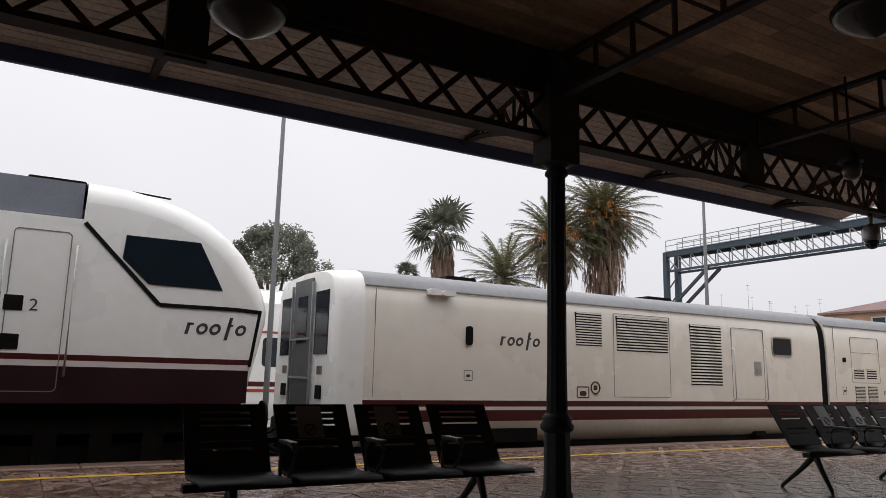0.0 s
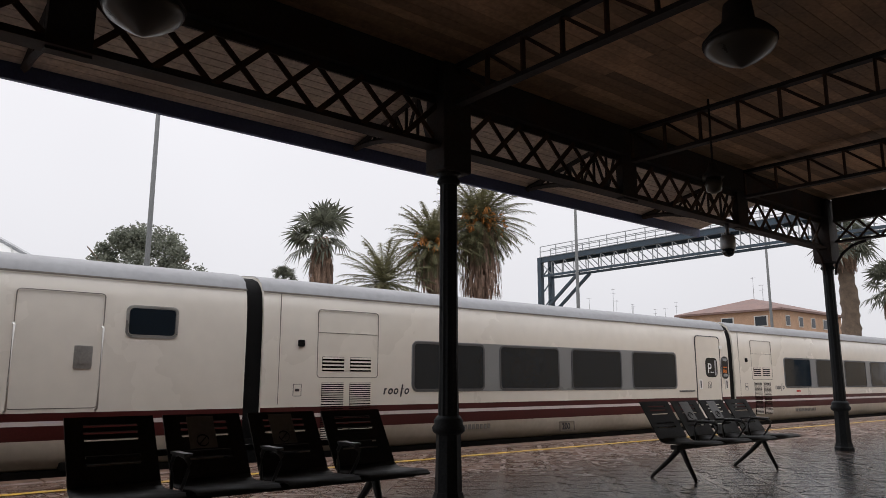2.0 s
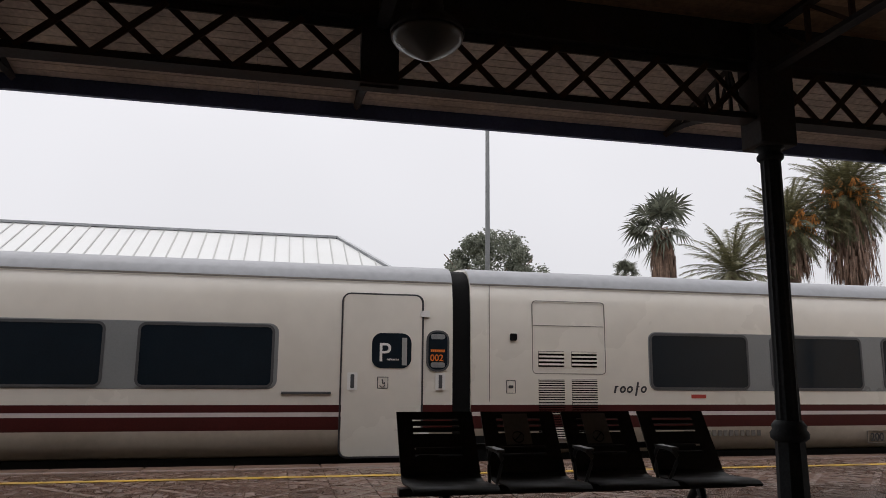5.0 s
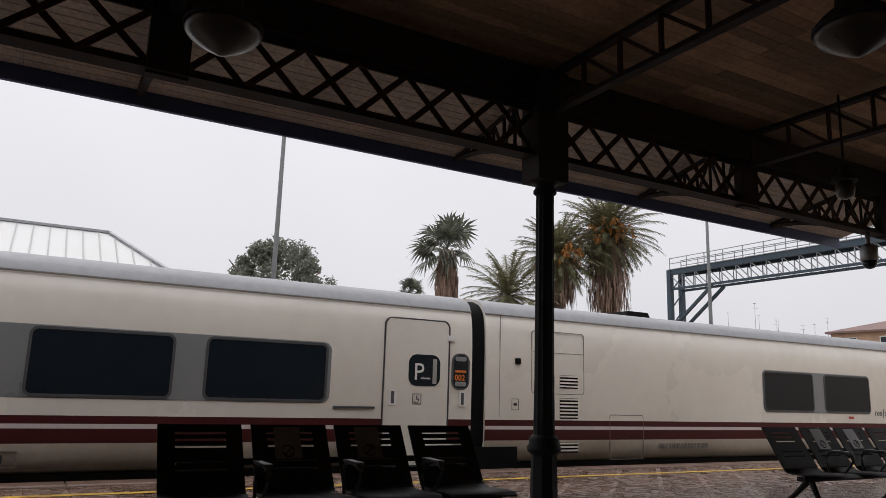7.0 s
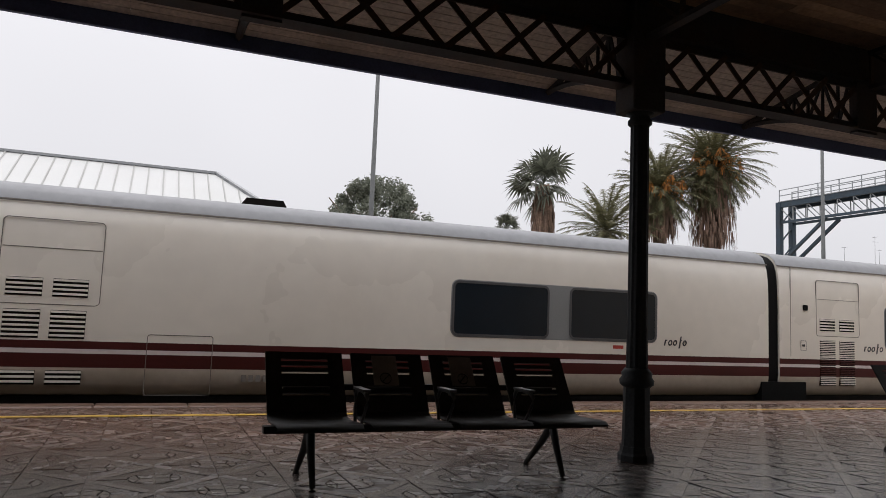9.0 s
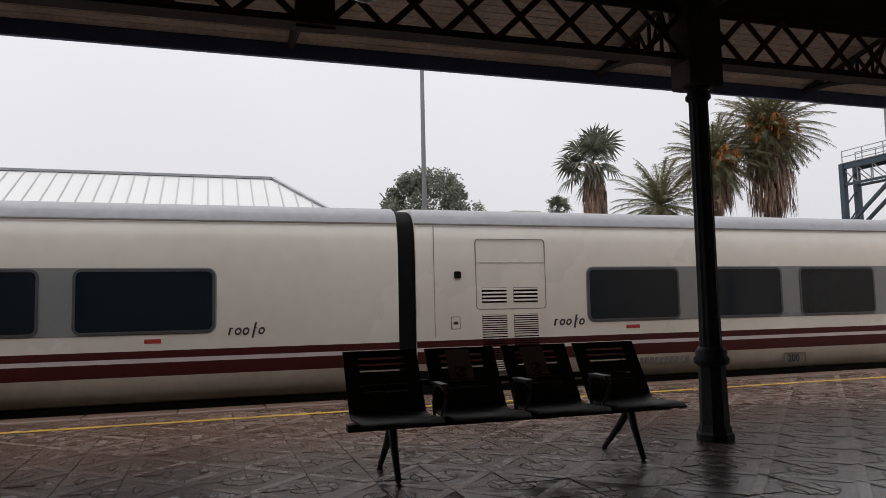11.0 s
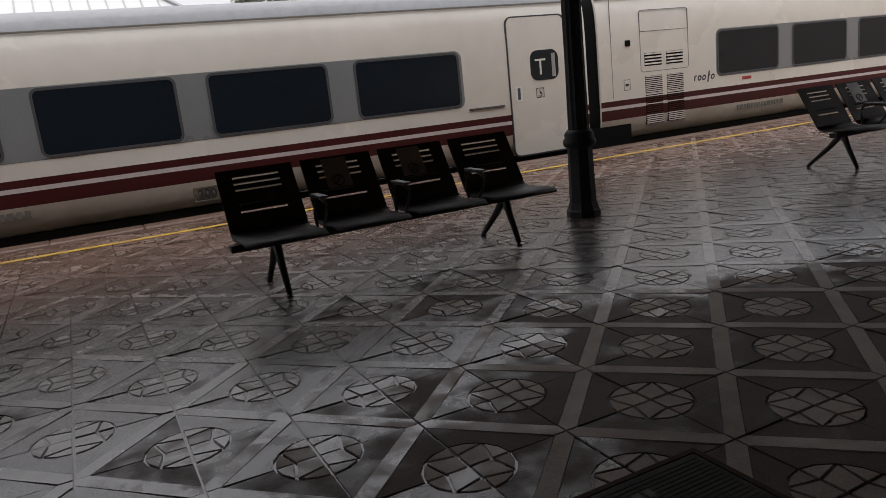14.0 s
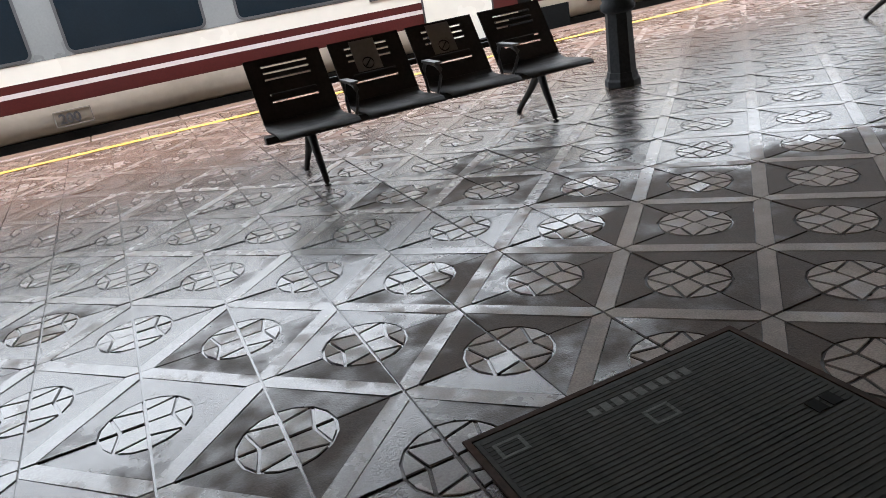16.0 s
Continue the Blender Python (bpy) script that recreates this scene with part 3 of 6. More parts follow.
def make_girder():
    g = thing("lattice_girder", "dark riveted iron lattice girder carried by the columns", "girder", kind="structure")
    bm = bmesh.new()
    for z0, z1, w in ((ZB, ZB + 0.022, 0.17), (ZB + 0.022, ZB + 0.085, 0.02), (ZT, ZT + 0.07, 0.02), (ZT + 0.07, ZT + 0.09, 0.17)):
        box(bm, -12, END, GY - w / 2, GY + w / 2, z0, z1)
    part("chord", bm, M["iron"], g)
    bm = bmesh.new()
    box(bm, -12, END, GY - 0.05, GY + 0.05, ZT + 0.09, CEIL + 0.0)
    part("wall_plate", bm, M["iron"], g)
    ends = (-12, *NODES)
    for a, b in zip(ends, ends[1:]):
        a, b = a + 0.1, b - 0.1
        n = max(3, round((b - a) / 0.437))
        s = (b - a) / n
        made = []
        for z0, z1, dy in ((ZB + 0.05, ZT + 0.04, -0.016), (ZT + 0.04, ZB + 0.05, 0.016)):
            bm = bmesh.new()
            bar(bm, (0, GY + dy, z0), (s, GY + dy, z1), 0.012, 0.05)
            made.append(mesh("lattice_bar", bm, M["iron_rust"]))
        for k in range(n):
            for me in made:
                o = new("lattice_bar", me)
                o.location, o.parent = (a + s * k, 0, 0), g
    for x in NODES:
        bm = bmesh.new()
        box(bm, x - 0.14, x + 0.14, GY - 0.045, GY + 0.045, ZB - 0.02, CEIL - 0.02)
        part("node_plate", bm, M["iron"], g)


def make_cantilever(x):
    t = thing("eaves_bracket", "dark iron lattice bracket under the canopy eaves", "bracket", "brackets under the eaves")
    top = lambda y: CEIL - 0.06 - (CEIL - FZ1 - 0.02) * (y - GY) / (FY - GY)
    low = lambda y: ZB + 0.06 + (FZ1 - 0.1 - ZB) * math.sin(min(1, (y - GY - 0.1) / (FY - GY - 0.25)) * math.pi / 2)
    ys = [GY + 0.1 + (FY - GY - 0.15) * k / 8 for k in range(9)]
    for name, f in (("top_chord", top), ("bottom_chord", low)):
        bm = bmesh.new()
        tube(bm, [(x, y, f(y)) for y in ys], [0.034] * 9, 4, smooth=False)
        part(name, bm, M["iron"], t)
    for k, (y0, y1) in enumerate(zip(ys, ys[1:])):
        bm = bmesh.new()
        bar(bm, (x, y0, low(y0)), (x, y0, top(y0)), 0.02, 0.03)
        part("strut", bm, M["iron"], t)
        bm = bmesh.new()
        if k % 2:
            bar(bm, (x, y0, low(y0)), (x, y1, top(y1)), 0.02, 0.03)
        else:
            bar(bm, (x, y0, top(y0)), (x, y1, low(y1)), 0.02, 0.03)
        part("brace", bm, M["iron"], t)


TRUSS_BARS = []


def make_truss(x):
    t = thing("roof_truss", "dark iron roof truss under the plank ceiling", "roof truss", "trusses under the ceiling")
    z0, z1 = 3.6, 3.96
    bm = bmesh.new()
    for z in (z0, z1):
        box(bm, x - 0.045, x + 0.045, -3.6, GY - 0.1, z - 0.02, z + 0.02)
    part("chord", bm, M["iron"], t)
    n = 15
    step = (GY + 3.45) / n
    if not TRUSS_BARS:
        for name, end, w in (("strut", 0.0, 0.045), ("brace", -step, 0.03)):
            bm = bmesh.new()
            bar(bm, (0, 0, z1), (0, end, z0), 0.02, w)
            TRUSS_BARS.append((name, mesh(name, bm, M["iron_rust"])))
    for k in range(n):
        for name, me in TRUSS_BARS:
            o = new(name, me)
            o.location, o.parent = (x, GY - 0.1 - step * k, 0), t


def make_end_frame(x):
    """The canopy's last frame: a lattice girder back to the building, with arched knee brackets at the column."""
    t = thing("end_frame", "dark iron lattice frame closing the end of the canopy", "girder")
    bm = bmesh.new()
    for z0, z1, w in ((ZB + 0.1, ZB + 0.13, 0.12), (ZT, ZT + 0.04, 0.12)):
        box(bm, x - w / 2, x + w / 2, -3.58, GY - 0.17, z0, z1)
    part("chord", bm, M["iron"], t)
    bm = bmesh.new()
    box(bm, x - 0.03, x + 0.03, -3.58, GY - 0.17, ZT + 0.04, CEIL - 0.02)
    part("end_board", bm, M["iron"], t)
    n = 20
    step = (GY - 0.17 + 3.58) / n
    made = []
    for z0, z1, dx in ((ZB + 0.12, ZT + 0.02, -0.014), (ZT + 0.02, ZB + 0.12, 0.014)):
        bm = bmesh.new()
        bar(bm, (dx, 0, z0), (dx, step, z1), 0.012, 0.035)
        made.append(mesh("lattice_bar", bm, M["iron_rust"]))
    for k in range(n):
        for me in made:
            o = new("lattice_bar", me)
            o.location, o.parent = (x, -3.58 + step * k, 0), t
    for dx, dy in ((0, -1), (-1, 0)):
        bm = bmesh.new()
        arc = []
        for k in range(9):
            a = math.pi / 2 * k / 8
            r = 0.12 + 0.5 * (1 - math.cos(a))
            arc.append((x + dx * r, GY + dy * r, 2.75 + (ZB + 0.07 - 2.75) * math.sin(a)))
        tube(bm, arc, [0.022] * 9, 6)
        part("knee_bracket", bm, M["iron"], t)


def make_column(x):
    t = thing("column", "black-painted cast-iron column with octagonal base and collar", "column", "canopy columns", at=(x, GY, 0))
    bm = bmesh.new()
    lathe(bm, [(0.15, 0.0), (0.15, 0.05), (0.135, 0.07), (0.125, 0.12)], 8, smooth=False)
    lathe(bm, [(0.118, 0.12), (0.108, 0.60)], 8, smooth=False)
    part("base", bm, M["column"], t)
    bm = bmesh.new()
    lathe(bm, [(0.108, 0.60), (0.14, 0.625), (0.145, 0.66), (0.125, 0.69), (0.13, 0.72), (0.10, 0.76)], 16)
    part("collar", bm, M["column"], t)
    bm = bmesh.new()
    n, prof = 24, ((0.092, 0.76), (0.085, 1.2), (0.08, 2.84))
    rings = [[bm.verts.new((math.cos(2 * math.pi * k / n) * r * (1 if k % 2 else 0.93), math.sin(2 * math.pi * k / n) * r * (1 if k % 2 else 0.93), z)) for k in range(n)] for r, z in prof]
    for a, b in zip(rings, rings[1:]):
        for k in range(n):
            bm.faces.new((a[k], a[(k + 1) % n], b[(k + 1) % n], b[k]))
    part("shaft", bm, M["column"], t)
    bm = bmesh.new()
    lathe(bm, [(0.082, 2.84), (0.105, 2.86), (0.105, 2.885), (0.088, 2.905), (0.088, 2.93), (0.12, 2.95)], 16)
    part("capital", bm, M["column"], t)
    bm = bmesh.new()
    box(bm, -0.165, 0.165, -0.14, 0.14, 2.95, CEIL - 0.03)
    bmesh.ops.bevel(bm, geom=list(bm.edges), offset=0.012, segments=1, affect="EDGES")
    part("head_block", bm, M["iron"], t)


def planks(bm, along0, along1, pts, width, thick, gap=0.045):
    """Boards running in x, laid side by side along the line pts = (y0, z0), (y1, z1)."""
    (ya, za), (yb, zb) = pts
    n = max(1, round(math.hypot(yb - ya, zb - za) / width))
    for k in range(n):
        f0, f1 = (k + gap) / n, (k + 1 - gap) / n
        y0, y1, z0, z1 = ya + (yb - ya) * f0, ya + (yb - ya) * f1, za + (zb - za) * f0, za + (zb - za) * f1
        vs = [bm.verts.new(p) for p in ((along0, y0, z0), (along1, y0, z0), (along1, y1, z1), (along0, y1, z1),
                                        (along0, y0, z0 + thick), (along1, y0, z0 + thick), (along1, y1, z1 + thick), (along0, y1, z1 + thick))]
        for f in ((0, 3, 2, 1), (4, 5, 6, 7), (0, 1, 5, 4), (1, 2, 6, 5), (2, 3, 7, 6), (3, 0, 4, 7)):
            bm.faces.new([vs[i] for i in f])


def make_canopy():
    bm = bmesh.new()
    rnd = random.Random(8)
    # roof, soffit and fascia run on unseen past x -12 to hold back light
    x = -30.0
    while x < END - 0.01:
        step = min(rnd.uniform(3.2, 4.6), END - x)
        planks(bm, x + 0.002, x + step - 0.002, ((-3.59, CEIL + 0.18), (GY, CEIL)), 0.115, 0.02, 0.015)
        x += step
    tagged(new("ceiling", mesh("ceiling", bm, M["ceiling"])), "dark brown plank ceiling of the platform canopy", "ceiling", kind="structure")
    holder = thing("eaves_soffit", "weathered grey-brown boards under the canopy eaves", "soffit", kind="structure")
    x = -30.0
    while x < EAVES_END - 0.01:
        step = min(rnd.uniform(3.2, 4.6), EAVES_END - x)
        n = 17
        for k in range(n):
            f0, f1 = k / n, (k + 1) / n
            y0, y1 = GY + 0.01 + (FY - GY - 0.04) * f0, GY + 0.01 + (FY - GY - 0.04) * f1
            bm = bmesh.new()
            planks(bm, x + 0.002, x + step - 0.002, ((y0, CEIL + (FZ1 - CEIL) * f0), (y1, CEIL + (FZ1 - CEIL) * f1)), 1.0, 0.018)
            part("board", bm, M["soffit"], holder)
        x += step
    bm = bmesh.new()
    box(bm, -30, EAVES_END, FY - 0.02, FY + 0.03, FZ0, FZ1 + 0.06)
    tagged(new("fascia", mesh("fascia", bm, M["fascia"])), "blue-grey sheet-metal fascia along the canopy edge", "fascia", kind="structure")
    bm = bmesh.new()
    for a, b, xe in (((-3.9, CEIL + 0.276), (GY, CEIL + 0.08), END + 0.05), ((GY, CEIL + 0.08), (FY + 0.06, FZ1 + 0.10), EAVES_END + 0.05)):
        vs = [bm.verts.new(p) for p in ((-30.1, *a), (xe, *a), (xe, *b), (-30.1, *b))]
        up = [bm.verts.new((v.co.x, v.co.y, v.co.z + 0.03)) for v in vs]
        bm.faces.new(vs)
        bm.faces.new(up)
        for i in range(4):
            bm.faces.new((vs[i], vs[(i + 1) % 4], up[(i + 1) % 4], up[i]))
    tagged(new("roof", mesh("roof", bm, M["roof_sheet"])), "grey sheet-metal roof of the platform canopy", "roof", kind="structure")
    # unseen wall, set close behind the viewpoint to darken the near floor
    bm = bmesh.new()
    box(bm, -40, 60, -3.9, -3.6, -1.0, 5.2)
    structure("wall_unseen_back", bm, M["plaster"], "unseen plain ochre plaster wall that keeps light off the near platform", "wall")
    make_girder()
    for x in NODES:
        if x < EAVES_END:
            make_cantilever(x)
            make_truss(x)
    make_end_frame(NODES[-1])
    for x in COLS:
        make_column(x)


make_canopy()


def make_lamp(x, y, z, s=1.0):
    t = thing("pendant_lamp", "unlit milky glass pendant lamp with dark metal cap", "lamp", "pendant lamps", at=(x, y, z))
    bm = bmesh.new()
    lathe(bm, [(0.005 * s, 0.0), (0.03 * s, 0.008 * s), (0.12 * s, 0.055 * s), (0.19 * s, 0.105 * s), (0.212 * s, 0.135 * s), (0.215 * s, 0.155 * s), (0.20 * s, 0.17 * s)], 24)
    part("shade", bm, M["lampglass"], t)
    bm = bmesh.new()
    lathe(bm, [(0.222 * s, 0.158 * s), (0.222 * s, 0.178 * s), (0.17 * s, 0.24 * s), (0.10 * s, 0.30 * s), (0.085 * s, 0.42 * s), (0.05 * s, 0.45 * s)], 24)
    part("cap", bm, M["iron"], t)
    bm = bmesh.new()
    top = CEIL + 0.02 + (GY - y) * 0.0275
    tube(bm, [(0, 0, 0.45 * s), (0, 0, top - z)], [0.014, 0.014], 8)
    part("rod", bm, M["iron"], t)


make_lamp(0.21, 2.03, 2.9)
make_lamp(3.2, 0.2, 2.95)


def make_glass_pendant(x, y, z):
    t = thing("glass_lantern", "small clear-glass lantern hanging from the canopy", "lantern", at=(x, y, z))
    bm = bmesh.new()
    lathe(bm, [(0.02, 0.0), (0.075, 0.03), (0.09, 0.10), (0.075, 0.17)], 16)
    part("shade", bm, M["lampglass"], t)
    bm = bmesh.new()
    lathe(bm, [(0.11, 0.17), (0.115, 0.20), (0.06, 0.26), (0.04, 0.34)], 16)
    tube(bm, [(0, 0, 0.34), (0, 0, CEIL + 0.02 + (GY - y) * 0.0275 - z)], [0.012, 0.012], 8)
    part("cap", bm, M["iron"], t)


make_glass_pendant(6.05, 2.03, 3.0)


def make_dome_camera(x, y, z):
    t = thing("security_camera", "grey dome security camera hanging under the canopy girder", "camera", at=(x, y, z))
    bm = bmesh.new()
    lathe(bm, [(0.085, 0.10), (0.10, 0.12), (0.10, 0.26), (0.07, 0.30)], 16)
    part("housing", bm, M["steel"], t)
    bm = bmesh.new()
    lathe(bm, [(0.01, 0.0), (0.05, 0.012), (0.08, 0.05), (0.085, 0.10)], 16)
    part("dome", bm, M["glass_dark"], t, "dark glass dome")
    bm = bmesh.new()
    tube(bm, [(0, 0, 0.30), (0, 0, ZB - z)], [0.03, 0.03], 8)
    part("stem", bm, M["steel"], t)


make_dome_camera(8.3, 3.14, 2.72)

# ---------------------------------------------------------------- benches
def slotted(bm, xs, zs, m):
    """A sheet 12 mm thick with a row of slots cut through: the middle cell of every second strip is open."""
    grid = {}

    def v(i, k, y):
        key = (i, k, y)
        if key not in grid:
            grid[key] = bm.verts.new(m @ Vector((xs[i], y, zs[k])))
        return grid[key]

    solid = lambda i, k: 0 <= i < 3 and 0 <= k < len(zs) - 1 and not (i == 1 and k % 2 == 1)
    for i in range(3):
        for k in range(len(zs) - 1):
            if not solid(i, k):
                continue
            for y in (-0.006, 0.006):
                bm.faces.new([v(a, b, y) for a, b in ((i, k), (i + 1, k), (i + 1, k + 1), (i, k + 1))])
            for di, dk, p, q in ((-1, 0, (i, k), (i, k + 1)), (1, 0, (i + 1, k), (i + 1, k + 1)), (0, -1, (i, k), (i + 1, k)), (0, 1, (i, k + 1), (i + 1, k + 1))):
                if not solid(i + di, k + dk):
                    bm.faces.new((v(*p, -0.006), v(*q, -0.006), v(*q, 0.006), v(*p, 0.006)))


def make_bench(m, stickers=True):
    t = thing("bench", "black perforated steel four-seat bench with cast armrests", "bench", "platform benches")
    W = 2.31
    back_y, back_z, top_y, top_z = 0.45, 0.45, 0.68, 0.832
    tilt = math.atan2(top_y - back_y, top_z - back_z)
    H = math.hypot(top_y - back_y, top_z - back_z)
    sw = 0.53
    pitch = (W - sw) / 3
    bm = bmesh.new()
    box(bm, -0.05, W + 0.01, 0.20, 0.28, 0.355, 0.40)
    part("beam", bm, M["bench"], t)
    for i in range(4):
        x0 = pitch * i
        bm = bmesh.new()
        # seat pan: gently curved sheet up to the back
        prof = [(0.0, 0.405), (0.03, 0.425), (0.10, 0.43), (0.24, 0.42), (0.36, 0.415), (0.42, 0.427), (back_y, back_z)]
        up = [[bm.verts.new((x, y, z)) for y, z in prof] for x in (x0, x0 + sw)]
        dn = [[bm.verts.new((x, y, z - 0.012)) for y, z in prof] for x in (x0, x0 + sw)]
        for k in range(len(prof) - 1):
            for a, b in ((up[0], up[1]), (dn[1], dn[0]), (up[1], dn[1]), (dn[0], up[0])):
                f = bm.faces.new((a[k], b[k], b[k + 1], a[k + 1]))
                f.smooth = True
        bm.faces.new((up[0][0], up[1][0], dn[1][0], dn[0][0]))
        part("seat", bm, M["bench"], t)
        bm = bmesh.new()
        B = Matrix.Translation((x0, back_y, back_z)) @ Matrix.Rotation(-tilt, 4, "X")
        slots = sorted(H * (1 - f) for f in (0.14, 0.245, 0.35, 0.60, 0.715))
        sx0, sx1, sh = 0.105, sw - 0.105, 0.0085
        slotted(bm, [0, sx0, sx1, sw], [0] + [v for s_ in slots for v in (s_ - sh, s_ + sh)] + [H], B)
        back = part("backrest", bm, M["bench"], t)
        if stickers and i in (1, 2):
            bm = bmesh.new()
            box(bm, 0.15, 0.335, -0.009, -0.0068, H * 0.44, H * 0.96, 0, B)
            stick = part("sticker", bm, M["sticker"], t, "scuffed clear distancing sticker")
            bm = bmesh.new()
            cx, cz = 0.24, H * 0.56
            n = 20
            for k in range(n):
                a0, a1 = 2 * math.pi * k / n, 2 * math.pi * (k + 1) / n
                bar(bm, B @ Vector((cx + 0.04 * math.cos(a0), -0.0105, cz + 0.04 * math.sin(a0))), B @ Vector((cx + 0.04 * math.cos(a1), -0.0105, cz + 0.04 * math.sin(a1))), 0.002, 0.009)
            bar(bm, B @ Vector((cx - 0.026, -0.0105, cz - 0.026)), B @ Vector((cx + 0.026, -0.0105, cz + 0.026)), 0.002, 0.009)
            sign = part("prohibition_sign", bm, M["black"], stick, "black no-sitting ring")
    for i in range(3):
        x = pitch * (i + 1) - (pitch - sw) / 2
        bm = bmesh.new()
        pts = [(0.34, 0.39), (0.36, 0.50), (0.36, 0.57), (0.33, 0.61), (0.26, 0.625), (0.14, 0.615), (0.08, 0.585), (0.09, 0.54), (0.15, 0.46), (0.21, 0.39)]
        tube(bm, [(x, *p) for p in pts], [0.012, 0.012, 0.013, 0.015, 0.017, 0.017, 0.015, 0.012, 0.011, 0.011], 8)
        box(bm, x - 0.026, x + 0.026, 0.10, 0.33, 0.618, 0.634)
        part("armrest", bm, M["bench_grey"], t, "worn cast-metal armrest")
    bm = bmesh.new()
    box(bm, 0.12, W - 0.12, 0.575, 0.60, 0.585, 0.625)
    part("back_rail", bm, M["bench"], t)
    for x in (0.27, W - 0.24):
        for fy in (0.20, 0.74):
            bm = bmesh.new()
            f0 = (x, 0.36, 0.36)
            m1 = (x, 0.36 + (fy - 0.36) * 0.40, 0.21)
            tube(bm, [(x, 0.30, 0.375), f0, m1, (x, fy, 0.02), (x, fy, 0.0)], [0.03, 0.034, 0.026, 0.019, 0.024], 8)
            part("leg", bm, M["bench"], t)
    for i in range(4):
        bm = bmesh.new()
        xc = pitch * i + sw / 2
        bar(bm, (xc - 0.16, 0.16, 0.405), (xc - 0.16, 0.40, 0.408), 0.03, 0.012)
        bar(bm, (xc + 0.16, 0.16, 0.405), (xc + 0.16, 0.40, 0.408), 0.03, 0.012)
        part("seat_bracket", bm, M["bench"], t)
    t.matrix_basis = m
    return t


make_bench(pose(0.24, 2.42, 0))
make_bench(pose(6.04, 2.40, 0))


# ---------------------------------------------------------------- our train
HALF = 1.47
PITCH = 13.14
NEAR = [(-1.28, 0.0), (-1.375, 0.05), (-1.44, 0.17), (-1.468, 0.355), (-1.47, 0.525), (-1.47, 0.58), (-1.47, 0.675), (-1.47, 1.2), (-1.47, 1.75), (-1.455, 2.08), (-1.43, 2.24), (-1.395, 2.355)]
ROOF = [(-1.395, 2.355), (-1.345, 2.46), (-1.25, 2.54), (-1.06, 2.605), (-0.7, 2.65), (0, 2.68)]


def shell(bm, x0, x1, near, mats, cuts=()):
    """Both sides of a body extruded in x; near is the profile of one side, mats a material for each step."""
    xs = [x0, *cuts, x1]
    for s in (1, -1):
        cols = [[bm.verts.new((x, y * s, z)) for y, z in near] for x in xs]
        for a, b in zip(cols, cols[1:]):
            for k in range(len(near) - 1):
                f = bm.faces.new((a[k], b[k], b[k + 1], a[k + 1]))
                f.material_index, f.smooth = mats[k], True


def end_cap(bm, x, near, roof, mat=0):
    pts = near + roof[1:]
    loop = [(y, z) for y, z in pts] + [(-y, z) for y, z in reversed(pts[:-1])]
    bm.faces.new([bm.verts.new((x, y, z)) for y, z in loop]).material_index = mat


def panel_line(bm, x0, x1, z0, z1, r=0.04, w=0.012, proud=0.003, y=-HALF):
    """A raised seam along a rounded rectangle."""
    o, i = rounded(x0, x1, z0, z1, r), rounded(x0 + w, x1 - w, z0 + w, z1 - w, max(0.005, r - w))
    a = [bm.verts.new((x, y - proud, z)) for x, z in o]
    b = [bm.verts.new((x, y - proud, z)) for x, z in i]
    c = [bm.verts.new((x, y + 0.01, z)) for x, z in o]
    d = [bm.verts.new((x, y + 0.01, z)) for x, z in i]
    n = len(o)
    for k in range(n):
        j = (k + 1) % n
        bm.faces.new((a[k], a[j], b[j], b[k]))
        bm.faces.new((c[j], a[j], a[k], c[k]))
        bm.faces.new((b[k], b[j], d[j], d[k]))


def louvre(car, x0, x1, z0, z1, n, name="louvre"):
    """A vent: slanted slats on a near-black sheet that paints in the shade behind them."""
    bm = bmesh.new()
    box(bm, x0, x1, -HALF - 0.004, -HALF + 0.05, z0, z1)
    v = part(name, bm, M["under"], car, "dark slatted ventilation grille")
    bm = bmesh.new()
    h = (z1 - z0) / n
    for k in range(n):
        z = z0 + h * (k + 0.5)
        red = 0.355 < z < 0.525 or 0.58 < z < 0.675
        box(bm, x0 + 0.003, x1 - 0.003, -HALF - 0.016, -HALF - 0.005, z - h * 0.08, z + h * 0.40, 1 if red else 0)
    part("slats", bm, [M["train"], M["stripe"]], v)
    return v


